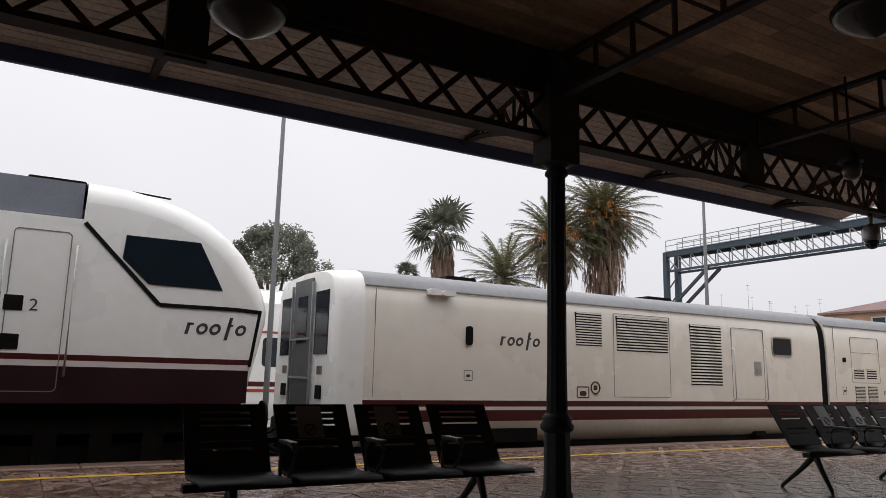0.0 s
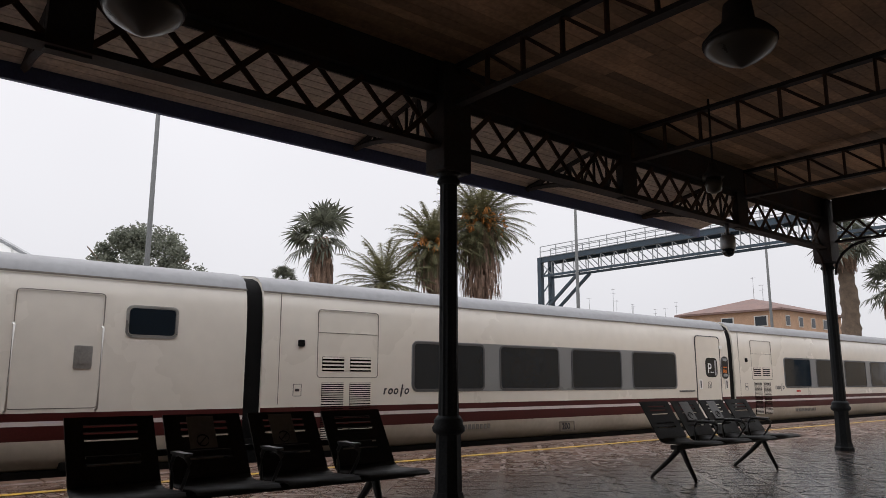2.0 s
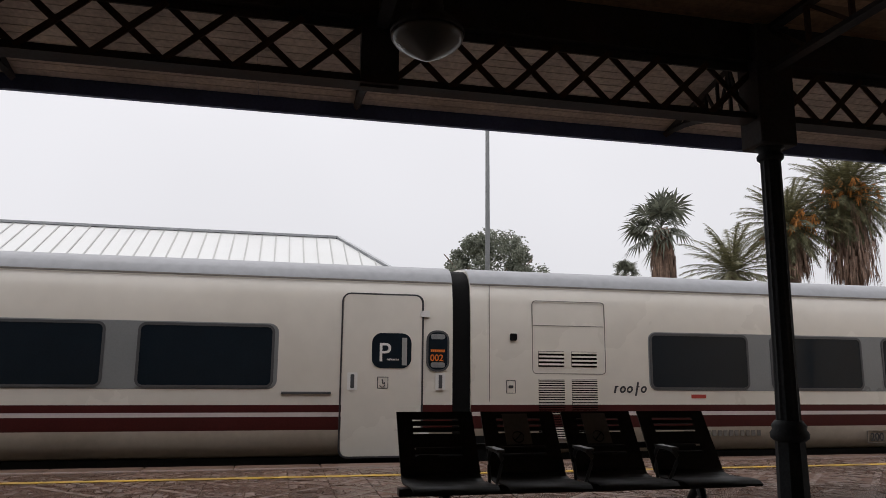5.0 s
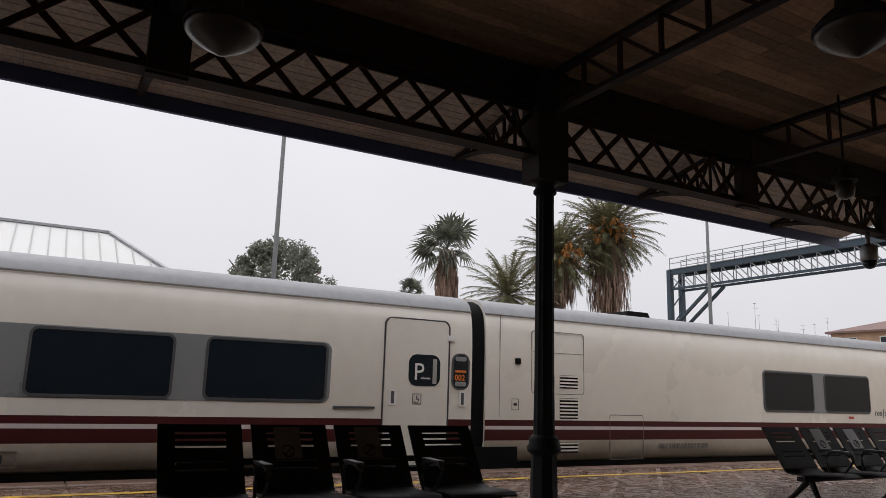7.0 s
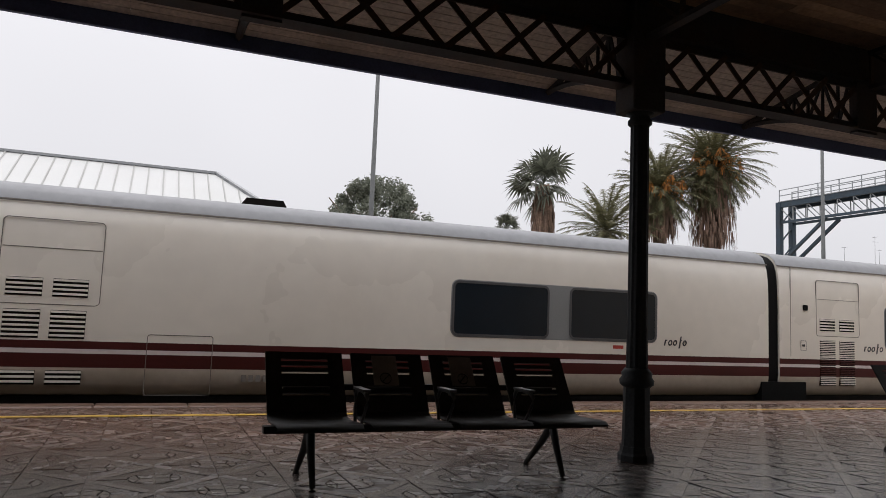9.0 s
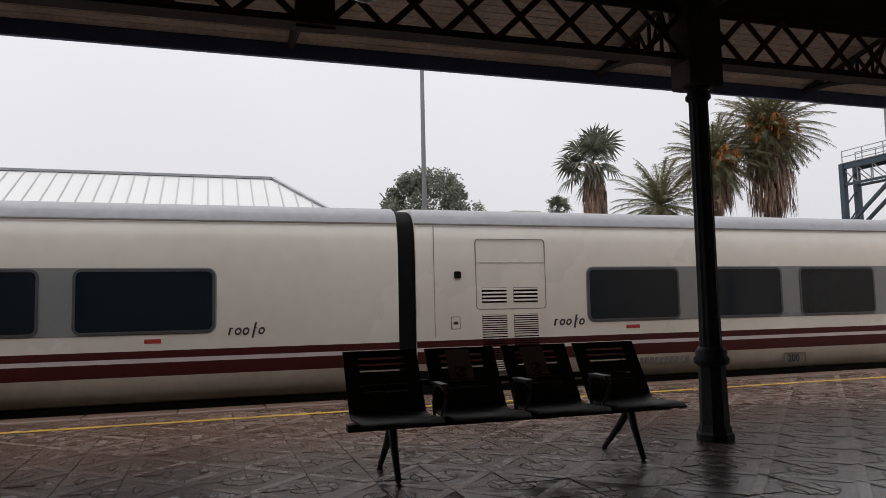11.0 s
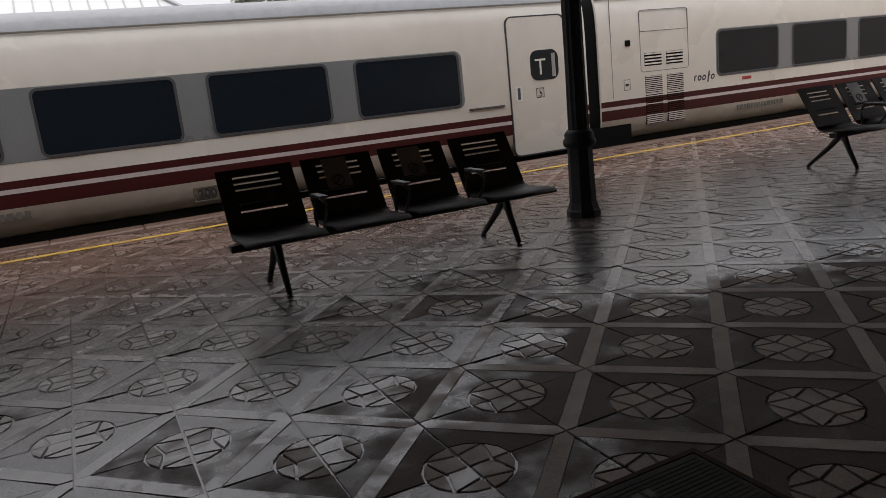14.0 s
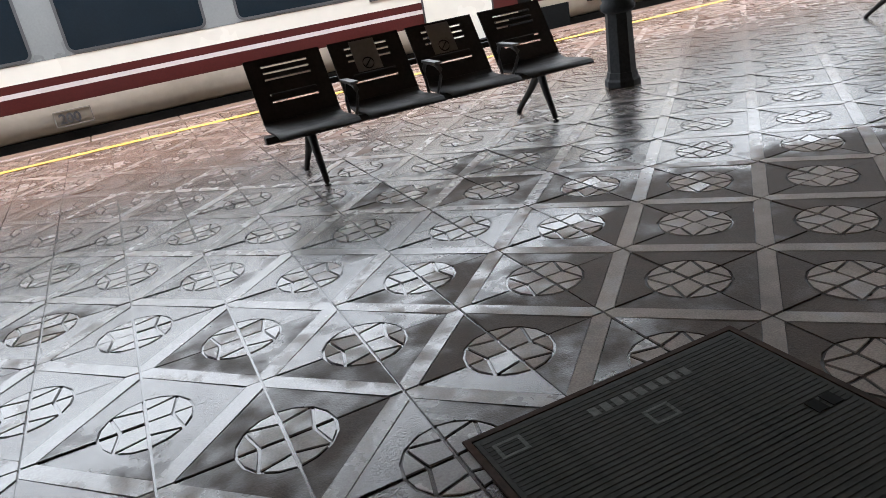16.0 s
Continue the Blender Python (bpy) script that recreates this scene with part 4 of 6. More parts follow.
def word_mark(car, x0, z0, w, h):
    """The operator's mark as plain shapes: a slanted bar, three slanted rings and a tall stroke."""
    s = w / 5
    y0, y1 = -HALF - 0.004, -HALF + 0.002
    for k in range(5):
        bm = bmesh.new()
        a = x0 + s * k
        if k in (0, 3):
            lo, hi = (z0 - 0.25 * h, z0 + h) if k == 3 else (z0, z0 + 0.62 * h)
            lean = 0.22 * (hi - lo)
            slab(bm, [(a + 0.2 * s, lo), (a + 0.46 * s, lo), (a + 0.46 * s + lean, hi), (a + 0.2 * s + lean, hi)], y0, y1)
            slab(bm, [(a + 0.3 * s + lean * 0.6, z0 + h * 0.5), (a + 0.85 * s, z0 + h * 0.5), (a + 0.9 * s, z0 + h * 0.62), (a + 0.3 * s + lean * 0.7, z0 + h * 0.62)], y0, y1)
        else:
            n = 16
            mid = z0 + 0.31 * h
            ring = lambda f: [(a + 0.5 * s + f * 0.43 * s * math.cos(2 * math.pi * j / n) + 0.22 * f * 0.31 * h * math.sin(2 * math.pi * j / n), mid + f * 0.31 * h * math.sin(2 * math.pi * j / n)) for j in range(n)]
            out, inn = ring(1.0), ring(0.5)
            of, nf, ob, nb = [[bm.verts.new((x, y, z)) for x, z in r] for r, y in ((out, y0), (inn, y0), (out, y1), (inn, y1))]
            for j in range(n):
                i = (j + 1) % n
                for quad in ((of[j], of[i], nf[i], nf[j]), (ob[i], ob[j], nb[j], nb[i]), (of[i], of[j], ob[j], ob[i]), (nf[j], nf[i], nb[i], nb[j])):
                    bm.faces.new(quad)
        part("operator_mark", bm, M["letter"], car, "dark grey operator mark")


def text_mesh(body, size, bold=0.0):
    cu = bpy.data.curves.new("lettering", "FONT")
    cu.body, cu.size, cu.extrude, cu.offset = body, size, 0.001, bold
    ob = bpy.data.objects.new("lettering", cu)
    me = bpy.data.meshes.new_from_object(ob)
    bpy.data.objects.remove(ob)
    bpy.data.curves.remove(cu)
    me.materials.clear()
    return me


def lettering(car, body, x, z, size, mat, y=-HALF - 0.005, bold=0.0):
    me = text_mesh(body, size, bold)
    me.materials.append(mat)
    ob = new("lettering", me)
    ob.parent = car
    ob.matrix_basis = pose(x, y, z, 90, 0, 0)
    return ob


def bars(car, x0, z0, n, w, h, mat, name="marking", gap=0.5):
    bm = bmesh.new()
    for k in range(n):
        x = x0 + k * w * (1 + gap)
        box(bm, x, x + w, -HALF - 0.004, -HALF + 0.002, z0, z0 + h)
    part(name, bm, mat, car, "small worn lettering too faint to read")


def window(car, x0, x1, z0, z1):
    bm = bmesh.new()
    panel_line(bm, x0 - 0.03, x1 + 0.03, z0 - 0.03, z1 + 0.03, 0.10, 0.034, 0.014, -HALF)
    w = part("window", bm, M["gasket"], car)
    bm = bmesh.new()
    slab(bm, rounded(x0, x1, z0, z1, 0.075), -HALF - 0.008, -HALF + 0.02)
    part("pane", bm, M["glass_dark"], w, "dark tinted window glass")


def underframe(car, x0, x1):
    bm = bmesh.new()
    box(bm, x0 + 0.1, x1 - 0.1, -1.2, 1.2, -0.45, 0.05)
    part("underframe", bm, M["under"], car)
    bm = bmesh.new()
    for x in (x0 + 0.05,):
        for s in (-0.83, 0.83):
            tube(bm, [(x, s - 0.07, RAIL + 0.39), (x, s + 0.07, RAIL + 0.39)], [0.39, 0.385], 24)
    part("wheelset", bm, M["under"], car, "dark steel wheels")


def body_parts(car, x0, x1, roofbox=True):
    bm = bmesh.new()
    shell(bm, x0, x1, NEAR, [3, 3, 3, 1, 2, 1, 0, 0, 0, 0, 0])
    end_cap(bm, x0, NEAR, ROOF)
    end_cap(bm, x1, NEAR, ROOF)
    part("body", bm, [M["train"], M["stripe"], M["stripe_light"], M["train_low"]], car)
    bm = bmesh.new()
    shell(bm, x0 - 0.004, x1 + 0.004, [(y, z + 0.004) for y, z in ROOF], [0] * 5)
    part("roof", bm, M["train_roof"], car, "grey coach roof")
    bm = bmesh.new()
    for s in (-1, 1):
        box(bm, x0, x1, s * 1.425 - 0.01, s * 1.425 + 0.01, 2.335, 2.358)
    part("rain_strip", bm, M["seam"], car)
    # near-black box, paints in the dark gap below the body
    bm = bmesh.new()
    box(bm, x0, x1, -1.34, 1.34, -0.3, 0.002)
    part("under_gap_fill", bm, M["under"], car)
    if roofbox:
        bm = bmesh.new()
        slab(bm, [(3.8, 2.62), (4.5, 2.62), (4.42, 2.75), (3.9, 2.75)], -0.75, 0.75)
        part("roof_unit", bm, M["under"], car, "black low roof unit")


def gangway(car, x=0.0):
    bm = bmesh.new()
    near = [(y * 0.972, z) for y, z in NEAR]
    roof = [(y * 0.972, z - 0.035 + 0.02 * (k == 0)) for k, (y, z) in enumerate(ROOF)]
    shell(bm, x - 0.135, x + 0.135, near + roof[1:], [0] * (len(near) + len(roof) - 2))
    part("gangway_bellows", bm, M["black"], car, "black rubber gangway between the coaches")
    bm = bmesh.new()
    box(bm, x - 0.3, x + 0.75, -1.40, -1.2, -0.12, 0.26)
    box(bm, x - 0.3, x + 0.75, -1.484, -1.40, -0.16, 0.26)
    part("wheel_guard", bm, M["black"], car, "black wheel guard low at the coach end")


def left_end_fittings(car, coarse=False):
    bm = bmesh.new()
    box(bm, 0.395, 0.403, -HALF - 0.003, -HALF + 0.01, 0.72, 2.33)
    panel_line(bm, 1.03, 2.15, 1.10, 2.14, 0.06, 0.010)
    box(bm, 1.05, 2.13, -HALF - 0.003, -HALF + 0.01, 1.78, 1.788)
    part("panel_seams", bm, M["seam"], car)
    for x0 in (1.12, 1.62):
        louvre(car, x0, x0 + 0.39, 1.20, 1.42, 4)
        if coarse:
            louvre(car, x0, x0 + 0.39, 0.70, 1.04, 6)
            louvre(car, x0, x0 + 0.39, 0.15, 0.32, 3)
        else:
            louvre(car, x0, x0 + 0.39, 0.74, 1.03, 9)
            louvre(car, x0, x0 + 0.39, 0.20, 0.73, 16)
    bm = bmesh.new()
    slab(bm, rounded(0.70, 0.80, 1.56, 1.66, 0.02), -HALF - 0.025, -HALF + 0.01)
    part("marker_light", bm, M["black"], car, "small black marker light")
    bm = bmesh.new()
    panel_line(bm, 0.64, 0.78, 0.83, 1.01, 0.01, 0.008)
    slab(bm, rounded(0.675, 0.745, 0.90, 0.94, 0.015), -HALF - 0.006, -HALF + 0.01)
    part("socket_flap", bm, M["letter"], car)


def make_coach(label, sign, word=""):
    car = thing("passenger_coach", label, "train coach", "coaches of the train")
    body_parts(car, 0.13, PITCH - 0.13, roofbox=False)
    gangway(car)
    underframe(car, 0.13, PITCH - 0.13)
    left_end_fittings(car)
    word_mark(car, 2.24, 0.84, 0.55, 0.16)
    bm = bmesh.new()
    slab(bm, rounded(2.83, 10.66, 0.875, 1.725, 0.12), -HALF - 0.003, -HALF + 0.02)
    part("window_band", bm, M["win_grey"], car, "grey painted band between the windows")
    for x0, x1 in ((2.88, 4.46), (4.90, 6.49), (6.92, 8.51), (8.95, 10.58)):
        window(car, x0, x1, 0.92, 1.68)
    bm = bmesh.new()
    box(bm, 3.5, 3.74, -HALF - 0.004, -HALF + 0.002, 0.765, 0.82)
    part("safety_mark", bm, M["red_mark"], car, "small red marking plate")
    bars(car, 3.35, 0.22, 14, 0.062, 0.085, M["seam"])
    lettering(car, "200", 6.55, 0.125, 0.165, M["letter"], bold=0.004)
    bm = bmesh.new()
    panel_line(bm, 6.50, 6.93, 0.09, 0.275, 0.01, 0.008, 0.004)
    part("plate_border", bm, M["seam"], car)
    bm = bmesh.new()
    box(bm, 10.72, 11.36, -HALF - 0.02, -HALF + 0.01, 0.815, 0.845)
    part("step_rail", bm, M["gasket"], car)
    # entrance door
    bm = bmesh.new()
    slab(bm, rounded(11.50, 12.57, 0.015, 2.14, 0.10), -HALF - 0.010, -HALF + 0.03)
    d = part("door", bm, M["train"], car, "cream plug door")
    bm = bmesh.new()
    panel_line(bm, 11.472, 12.598, -0.01, 2.168, 0.12, 0.02, 0.012)
    part("door_seal", bm, M["letter"], d)
    bm = bmesh.new()
    slab(bm, rounded(11.89, 12.43, 1.16, 1.63, 0.13), -HALF - 0.016, -HALF + 0.02)
    part("door_window", bm, M["glass_dark"], d, "dark rounded door window")
    lettering(d, sign, 11.97, 1.25, 0.36, M["letter_pale"], -HALF - 0.018)
    if word:
        lettering(d, word, 12.095, 1.265, 0.043, M["letter_pale"], -HALF - 0.018, 0.001)
    bm = bmesh.new()
    box(bm, 12.3, 12.368, -HALF - 0.019, -HALF - 0.015, 1.20, 1.57)
    part("sign_strip", bm, M["letter_dim"], d, "pale vertical strip of small writing")
    bm = bmesh.new()
    panel_line(bm, 11.97, 12.12, 0.89, 1.045, 0.008, 0.009, 0.014)
    p = part("pictogram", bm, M["letter"], d, "small framed wheelchair sign")
    bm = bmesh.new()
    for k in range(14):
        a, b = math.radians(-160 + 16 * k), math.radians(-160 + 16 * (k + 1))
        bar(bm, (12.04 + 0.036 * math.cos(a), -HALF - 0.014, 0.945 + 0.036 * math.sin(a)), (12.04 + 0.036 * math.cos(b), -HALF - 0.014, 0.945 + 0.036 * math.sin(b)), 0.004, 0.009)
    bar(bm, (12.035, -HALF - 0.014, 1.015), (12.045, -HALF - 0.014, 0.955), 0.004, 0.013)
    bar(bm, (12.045, -HALF - 0.014, 0.958), (12.075, -HALF - 0.014, 0.955), 0.004, 0.01)
    part("wheelchair_symbol", bm, M["letter"], p)
    for z in (0.27, 1.86):
        bm = bmesh.new()
        slab(bm, rounded(12.55, 12.68, z, z + 0.085, 0.015), -HALF - 0.03, -HALF + 0.02)
        part("hinge", bm, M["letter_pale"], car, "white door hinge block")
    for hx in (11.57, 12.77):
        bm = bmesh.new()
        slab(bm, rounded(hx, hx + 0.135, 0.87, 1.10, 0.015), -HALF - 0.018, -HALF + 0.02)
        h = part("handle", bm, M["letter_pale"], car, "white recessed door handle")
        bm = bmesh.new()
        slab(bm, rounded(hx + 0.042, hx + 0.093, 0.895, 1.075, 0.01), -HALF - 0.021, -HALF + 0.02)
        part("grip_slot", bm, M["gasket"], h)
    bm = bmesh.new()
    slab(bm, rounded(12.66, 12.94, 1.14, 1.66, 0.11), -HALF - 0.014, -HALF + 0.02)
    w = part("display_window", bm, M["glass_dark"], car, "small dark destination display window")
    bm = bmesh.new()
    for k in range(7):
        box(bm, 12.7 + 0.029 * k, 12.723 + 0.029 * k, -HALF - 0.017, -HALF - 0.013, 1.385, 1.42)
    part("display", bm, M["orange_led"], w, "orange dot display")
    if word:
        lettering(w, "002", 12.69, 1.265, 0.125, M["orange_led"], -HALF - 0.017, 0.002)
    else:
        bm = bmesh.new()
        for k in range(3):
            box(bm, 12.7 + 0.065 * k, 12.75 + 0.065 * k, -HALF - 0.017, -HALF - 0.013, 1.27, 1.35)
        part("display", bm, M["orange_led"], w, "orange dot display")
    # pale slabs painting the glass's reflection above and below the display
    for z in (1.175, 1.56):
        bm = bmesh.new()
        slab(bm, rounded(12.7, 12.9, z, z + 0.07, 0.03), -HALF - 0.017, -HALF + 0.01)
        part("glass_reflection", bm, M["steel"], w, "pale painted reflection above and below the display")
    bm = bmesh.new()
    panel_line(bm, 12.64, 12.96, 1.12, 1.68, 0.13, 0.026, 0.016)
    part("display_frame", bm, M["gasket"], w)
    return car


def make_dining():
    car = thing("dining_coach", "cream dining coach with two dark windows and red stripes", "train coach", "coaches of the train")
    body_parts(car, 0.13, PITCH - 0.13)
    gangway(car)
    underframe(car, 0.13, PITCH - 0.13)
    left_end_fittings(car, True)
    bm = bmesh.new()
    panel_line(bm, 2.72, 3.52, 0.02, 0.78, 0.04, 0.010)
    part("hatch_seam", bm, M["seam"], car)
    bm = bmesh.new()
    slab(bm, rounded(6.84, 10.57, 0.875, 1.725, 0.12), -HALF - 0.003, -HALF + 0.02)
    part("window_band", bm, M["win_grey"], car, "grey painted band between the windows")
    for x0, x1 in ((6.89, 8.47), (8.90, 10.52)):
        window(car, x0, x1, 0.92, 1.68)
    word_mark(car, 10.69, 0.84, 0.5, 0.16)
    bm = bmesh.new()
    box(bm, 9.7, 9.9, -HALF - 0.004, -HALF + 0.002, 0.765, 0.82)
    part("safety_mark", bm, M["red_mark"], car, "small red marking plate")
    bars(car, 3.9, 0.2, 14, 0.062, 0.085, M["seam"])
    return car


def make_generator():
    """Origin at its right-hand coupling."""
    car = thing("generator_car", "cream generator car with vents and a gangway end door", "train coach", "coaches of the train")
    x0, x1 = -11.05, -0.13
    body_parts(car, x0, x1, roofbox=False)
    underframe(car, x0, x1)
    for r in ((-9.95, 2.36),):
        bm = bmesh.new()
        slab(bm, rounded(-10.02, -9.82, 2.27, 2.37, 0.02), -HALF - 0.09, -HALF + 0.1)
        slab(bm, rounded(-9.80, -9.58, 2.27, 2.35, 0.02), -HALF - 0.12, -HALF + 0.1)
        part("signal_lamp", bm, M["letter_pale"], car, "white tail signal lamp")
    # rounded driving end
    bm = bmesh.new()
    secs = [(0.0, 1.0, 0.0), (-0.16, 0.99, -0.01), (-0.33, 0.955, -0.03), (-0.43, 0.90, -0.06)]
    prof = NEAR + ROOF[1:]
    rings = []
    for dx, sy, dz in secs:
        lp = [(y * sy, z + dz * max(0, z - 1) / 1.7) for y, z in prof]
        lp = lp + [(-y, z) for y, z in reversed(lp[:-1])]
        rings.append([bm.verts.new((x0 + dx, y, z)) for y, z in lp])
    n = len(rings[0])
    for a, b in zip(rings, rings[1:]):
        for k in range(n):
            f = bm.faces.new((a[k], a[(k + 1) % n], b[(k + 1) % n], b[k]))
            f.smooth = True
    bm.faces.new(rings[-1])
    part("end_wall", bm, M["loco_white"], car, "white rounded end wall")
    xe = x0 - 0.435
    bm = bmesh.new()
    box(bm, xe - 0.02, xe + 0.01, -0.42, 0.42, 0.30, 2.52)
    door = part("end_door", bm, M["gasket"], car, "grey gangway door")
    for z in (0.95, 1.55):
        bm = bmesh.new()
        box(bm, xe - 0.07, xe - 0.045, -0.46, 0.46, z, z + 0.03)
        part("safety_bar", bm, M["steel"], door)
    bm = bmesh.new()
    box(bm, xe - 0.028, xe - 0.021, -0.22, 0.22, 1.5, 2.25)
    part("door_window", bm, M["glass_dark"], door)
    for s in (-1, 1):
        bm = bmesh.new()
        box(bm, xe - 0.012, xe + 0.02, s * 0.58 - 0.02 if s > 0 else -1.10, 1.10 if s > 0 else -0.56, 1.32, 2.28)
        part("end_window", bm, M["glass_dark"], car, "dark end window")
        bm = bmesh.new()
        box(bm, xe - 0.05, xe - 0.01, s * 0.48 - 0.02, s * 0.48 + 0.02, 0.3, 2.45)
        part("handrail", bm, M["steel"], car)
        bm = bmesh.new()
        box(bm, xe - 0.016, xe + 0.01, s * 0.82 - 0.11, s * 0.82 + 0.11, 0.66, 0.86)
        part("tail_light", bm, M["under"], car, "dark tail light")
        bm = bmesh.new()
        for k in range(3):
            box(bm, xe - 0.006, xe + 0.002, s * 0.82 - 0.10 + 0.075 * k, s * 0.82 - 0.045 + 0.075 * k, 1.02, 1.15)
        part("number_bars", bm, M["seam"], car)
    bm = bmesh.new()
    tube(bm, [(xe - 0.05, 0, 0.0), (xe - 0.9, 0, 0.0)], [0.11, 0.09], 10)
    for s in (-0.35, 0.3, 0.55):
        pts = [(xe - 0.02, s, 0.34), (xe - 0.25, s, 0.1), (xe - 0.5, s * 0.9, -0.05), (xe - 0.8, s * 0.8, 0.15)]
        tube(bm, pts, [0.03] * 4, 8)
    part("coupling", bm, M["black"], car, "black coupler with hoses")
    bm = bmesh.new()
    slab(bm, rounded(xe - 0.05, xe + 0.4, -0.5, 0.30, 0.05), -1.25, 1.25)
    part("buffer_beam", bm, M["under"], car, "black buffer beam")
    for s in (-0.85, 0.85):
        bm = bmesh.new()
        tube(bm, [(xe - 0.05, s, 0.05), (xe - 0.38, s, 0.05), (xe - 0.385, s, 0.05), (xe - 0.42, s, 0.05)], [0.09, 0.08, 0.2, 0.2], 14)
        part("buffer", bm, M["under"], car)
    for s, drop in ((-1.05, 0.35), (-0.62, 0.42), (-0.2, 0.5), (0.7, 0.4)):
        bm = bmesh.new()
        pts = []
        for k in range(9):
            f = k / 8
            pts.append((xe - 0.03 - 1.0 * f, s, 0.28 - drop * math.sin(math.pi * f)))
        tube(bm, pts, [0.028] * 9, 8)
        part("hose", bm, M["black"], car, "slack black brake hose")
    # side fittings
    bm = bmesh.new()
    slab(bm, rounded(-9.32, -9.20, 1.53, 1.83, 0.05), -HALF - 0.035, -HALF + 0.02)
    part("side_lamp", bm, M["black"], car, "small black side lamp")
    bm = bmesh.new()
    panel_line(bm, -9.34, -9.18, 0.98, 1.14, 0.015, 0.008)
    slab(bm, rounded(-9.295, -9.225, 1.035, 1.075, 0.015), -HALF - 0.006, -HALF + 0.01)
    part("socket_flap", bm, M["letter"], car)
    word_mark(car, -8.70, 1.55, 0.86, 0.24)
    louvre(car, -7.07, -6.48, 1.62, 2.20, 13)
    louvre(car, -6.12, -4.83, 1.56, 2.18, 12)
    louvre(car, -4.22, -3.34, 0.98, 2.14, 20)
    for xa, xb in ((-9.3, -8.6), (-4.6, -3.8)):
        bm = bmesh.new()
        slab(bm, [(xa, 2.62), (xb, 2.62), (xb - 0.08, 2.725), (xa + 0.08, 2.725)], -0.7, 0.7)
        part("roof_vent", bm, M["under"], car, "low black roof vent")
    bm = bmesh.new()
    panel_line(bm, -6.20, -4.78, 0.74, 2.23, 0.04, 0.010)
    part("panel_seam", bm, M["seam"], car)
    bm = bmesh.new()
    panel_line(bm, -3.04, -2.04, 0.72, 2.14, 0.05, 0.010)
    part("panel_seam", bm, M["seam"], car)
    bm = bmesh.new()
    box(bm, -10.9, -10.892, -HALF - 0.003, -HALF + 0.01, 0.72, 2.3)
    part("panel_seam", bm, M["seam"], car)
    for x in (-3.04, -2.06):
        bm = bmesh.new()
        tube(bm, [(x, -HALF, 1.72), (x, -HALF - 0.07, 1.70), (x, -HALF - 0.07, 0.72), (x, -HALF, 0.70)], [0.014] * 4, 8)
        part("handrail", bm, M["letter_pale"], car)
    bm = bmesh.new()
    slab(bm, rounded(-2.36, -2.15, 1.20, 1.48, 0.015), -HALF - 0.012, -HALF + 0.01)
    slab(bm, rounded(-2.31, -2.21, 1.26, 1.36, 0.015), -HALF - 0.03, -HALF + 0.01)
    part("door_lock", bm, M["chrome"], car)
    bm = bmesh.new()
    panel_line(bm, -1.78, -1.11, 1.60, 2.02, 0.08, 0.035, 0.012)
    w = part("window", bm, M["chrome"], car)
    bm = bmesh.new()
    slab(bm, rounded(-1.74, -1.15, 1.64, 1.98, 0.05), -HALF - 0.008, -HALF + 0.02)
    part("pane", bm, M["glass_dark"], w)
    bm = bmesh.new()
    n = 20
    for k in range(n):
        a, b = 2 * math.pi * k / n, 2 * math.pi * (k + 1) / n
        bar(bm, (-6.64 + 0.10 * math.cos(a), -HALF - 0.006, 0.90 + 0.10 * math.sin(a)), (-6.64 + 0.10 * math.cos(b), -HALF - 0.006, 0.90 + 0.10 * math.sin(b)), 0.012, 0.02)
    slab(bm, rounded(-6.68, -6.60, 0.86, 0.94, 0.02), -HALF - 0.01, -HALF + 0.01)
    part("brake_valve", bm, M["iron_rust"], car, "rusty round brake valve")
    bm = bmesh.new()
    panel_line(bm, -7.06, -6.78, 0.72, 0.92, 0.03, 0.02)
    slab(bm, rounded(-6.99, -6.85, 0.76, 0.84, 0.03), -HALF - 0.01, -HALF + 0.01)
    part("filler_flap", bm, M["iron_rust"], car, "rust-stained filler flap")
    # solid black blocks, painting the shade of the step recesses
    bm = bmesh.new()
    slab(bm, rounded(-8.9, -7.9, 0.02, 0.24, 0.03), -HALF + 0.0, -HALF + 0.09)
    part("step_recess_shade", bm, M["under"], car)
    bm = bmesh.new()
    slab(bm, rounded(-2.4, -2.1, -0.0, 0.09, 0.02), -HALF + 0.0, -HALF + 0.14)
    part("step_recess_shade", bm, M["under"], car, "black block painted as the shade of a step recess")
    return car


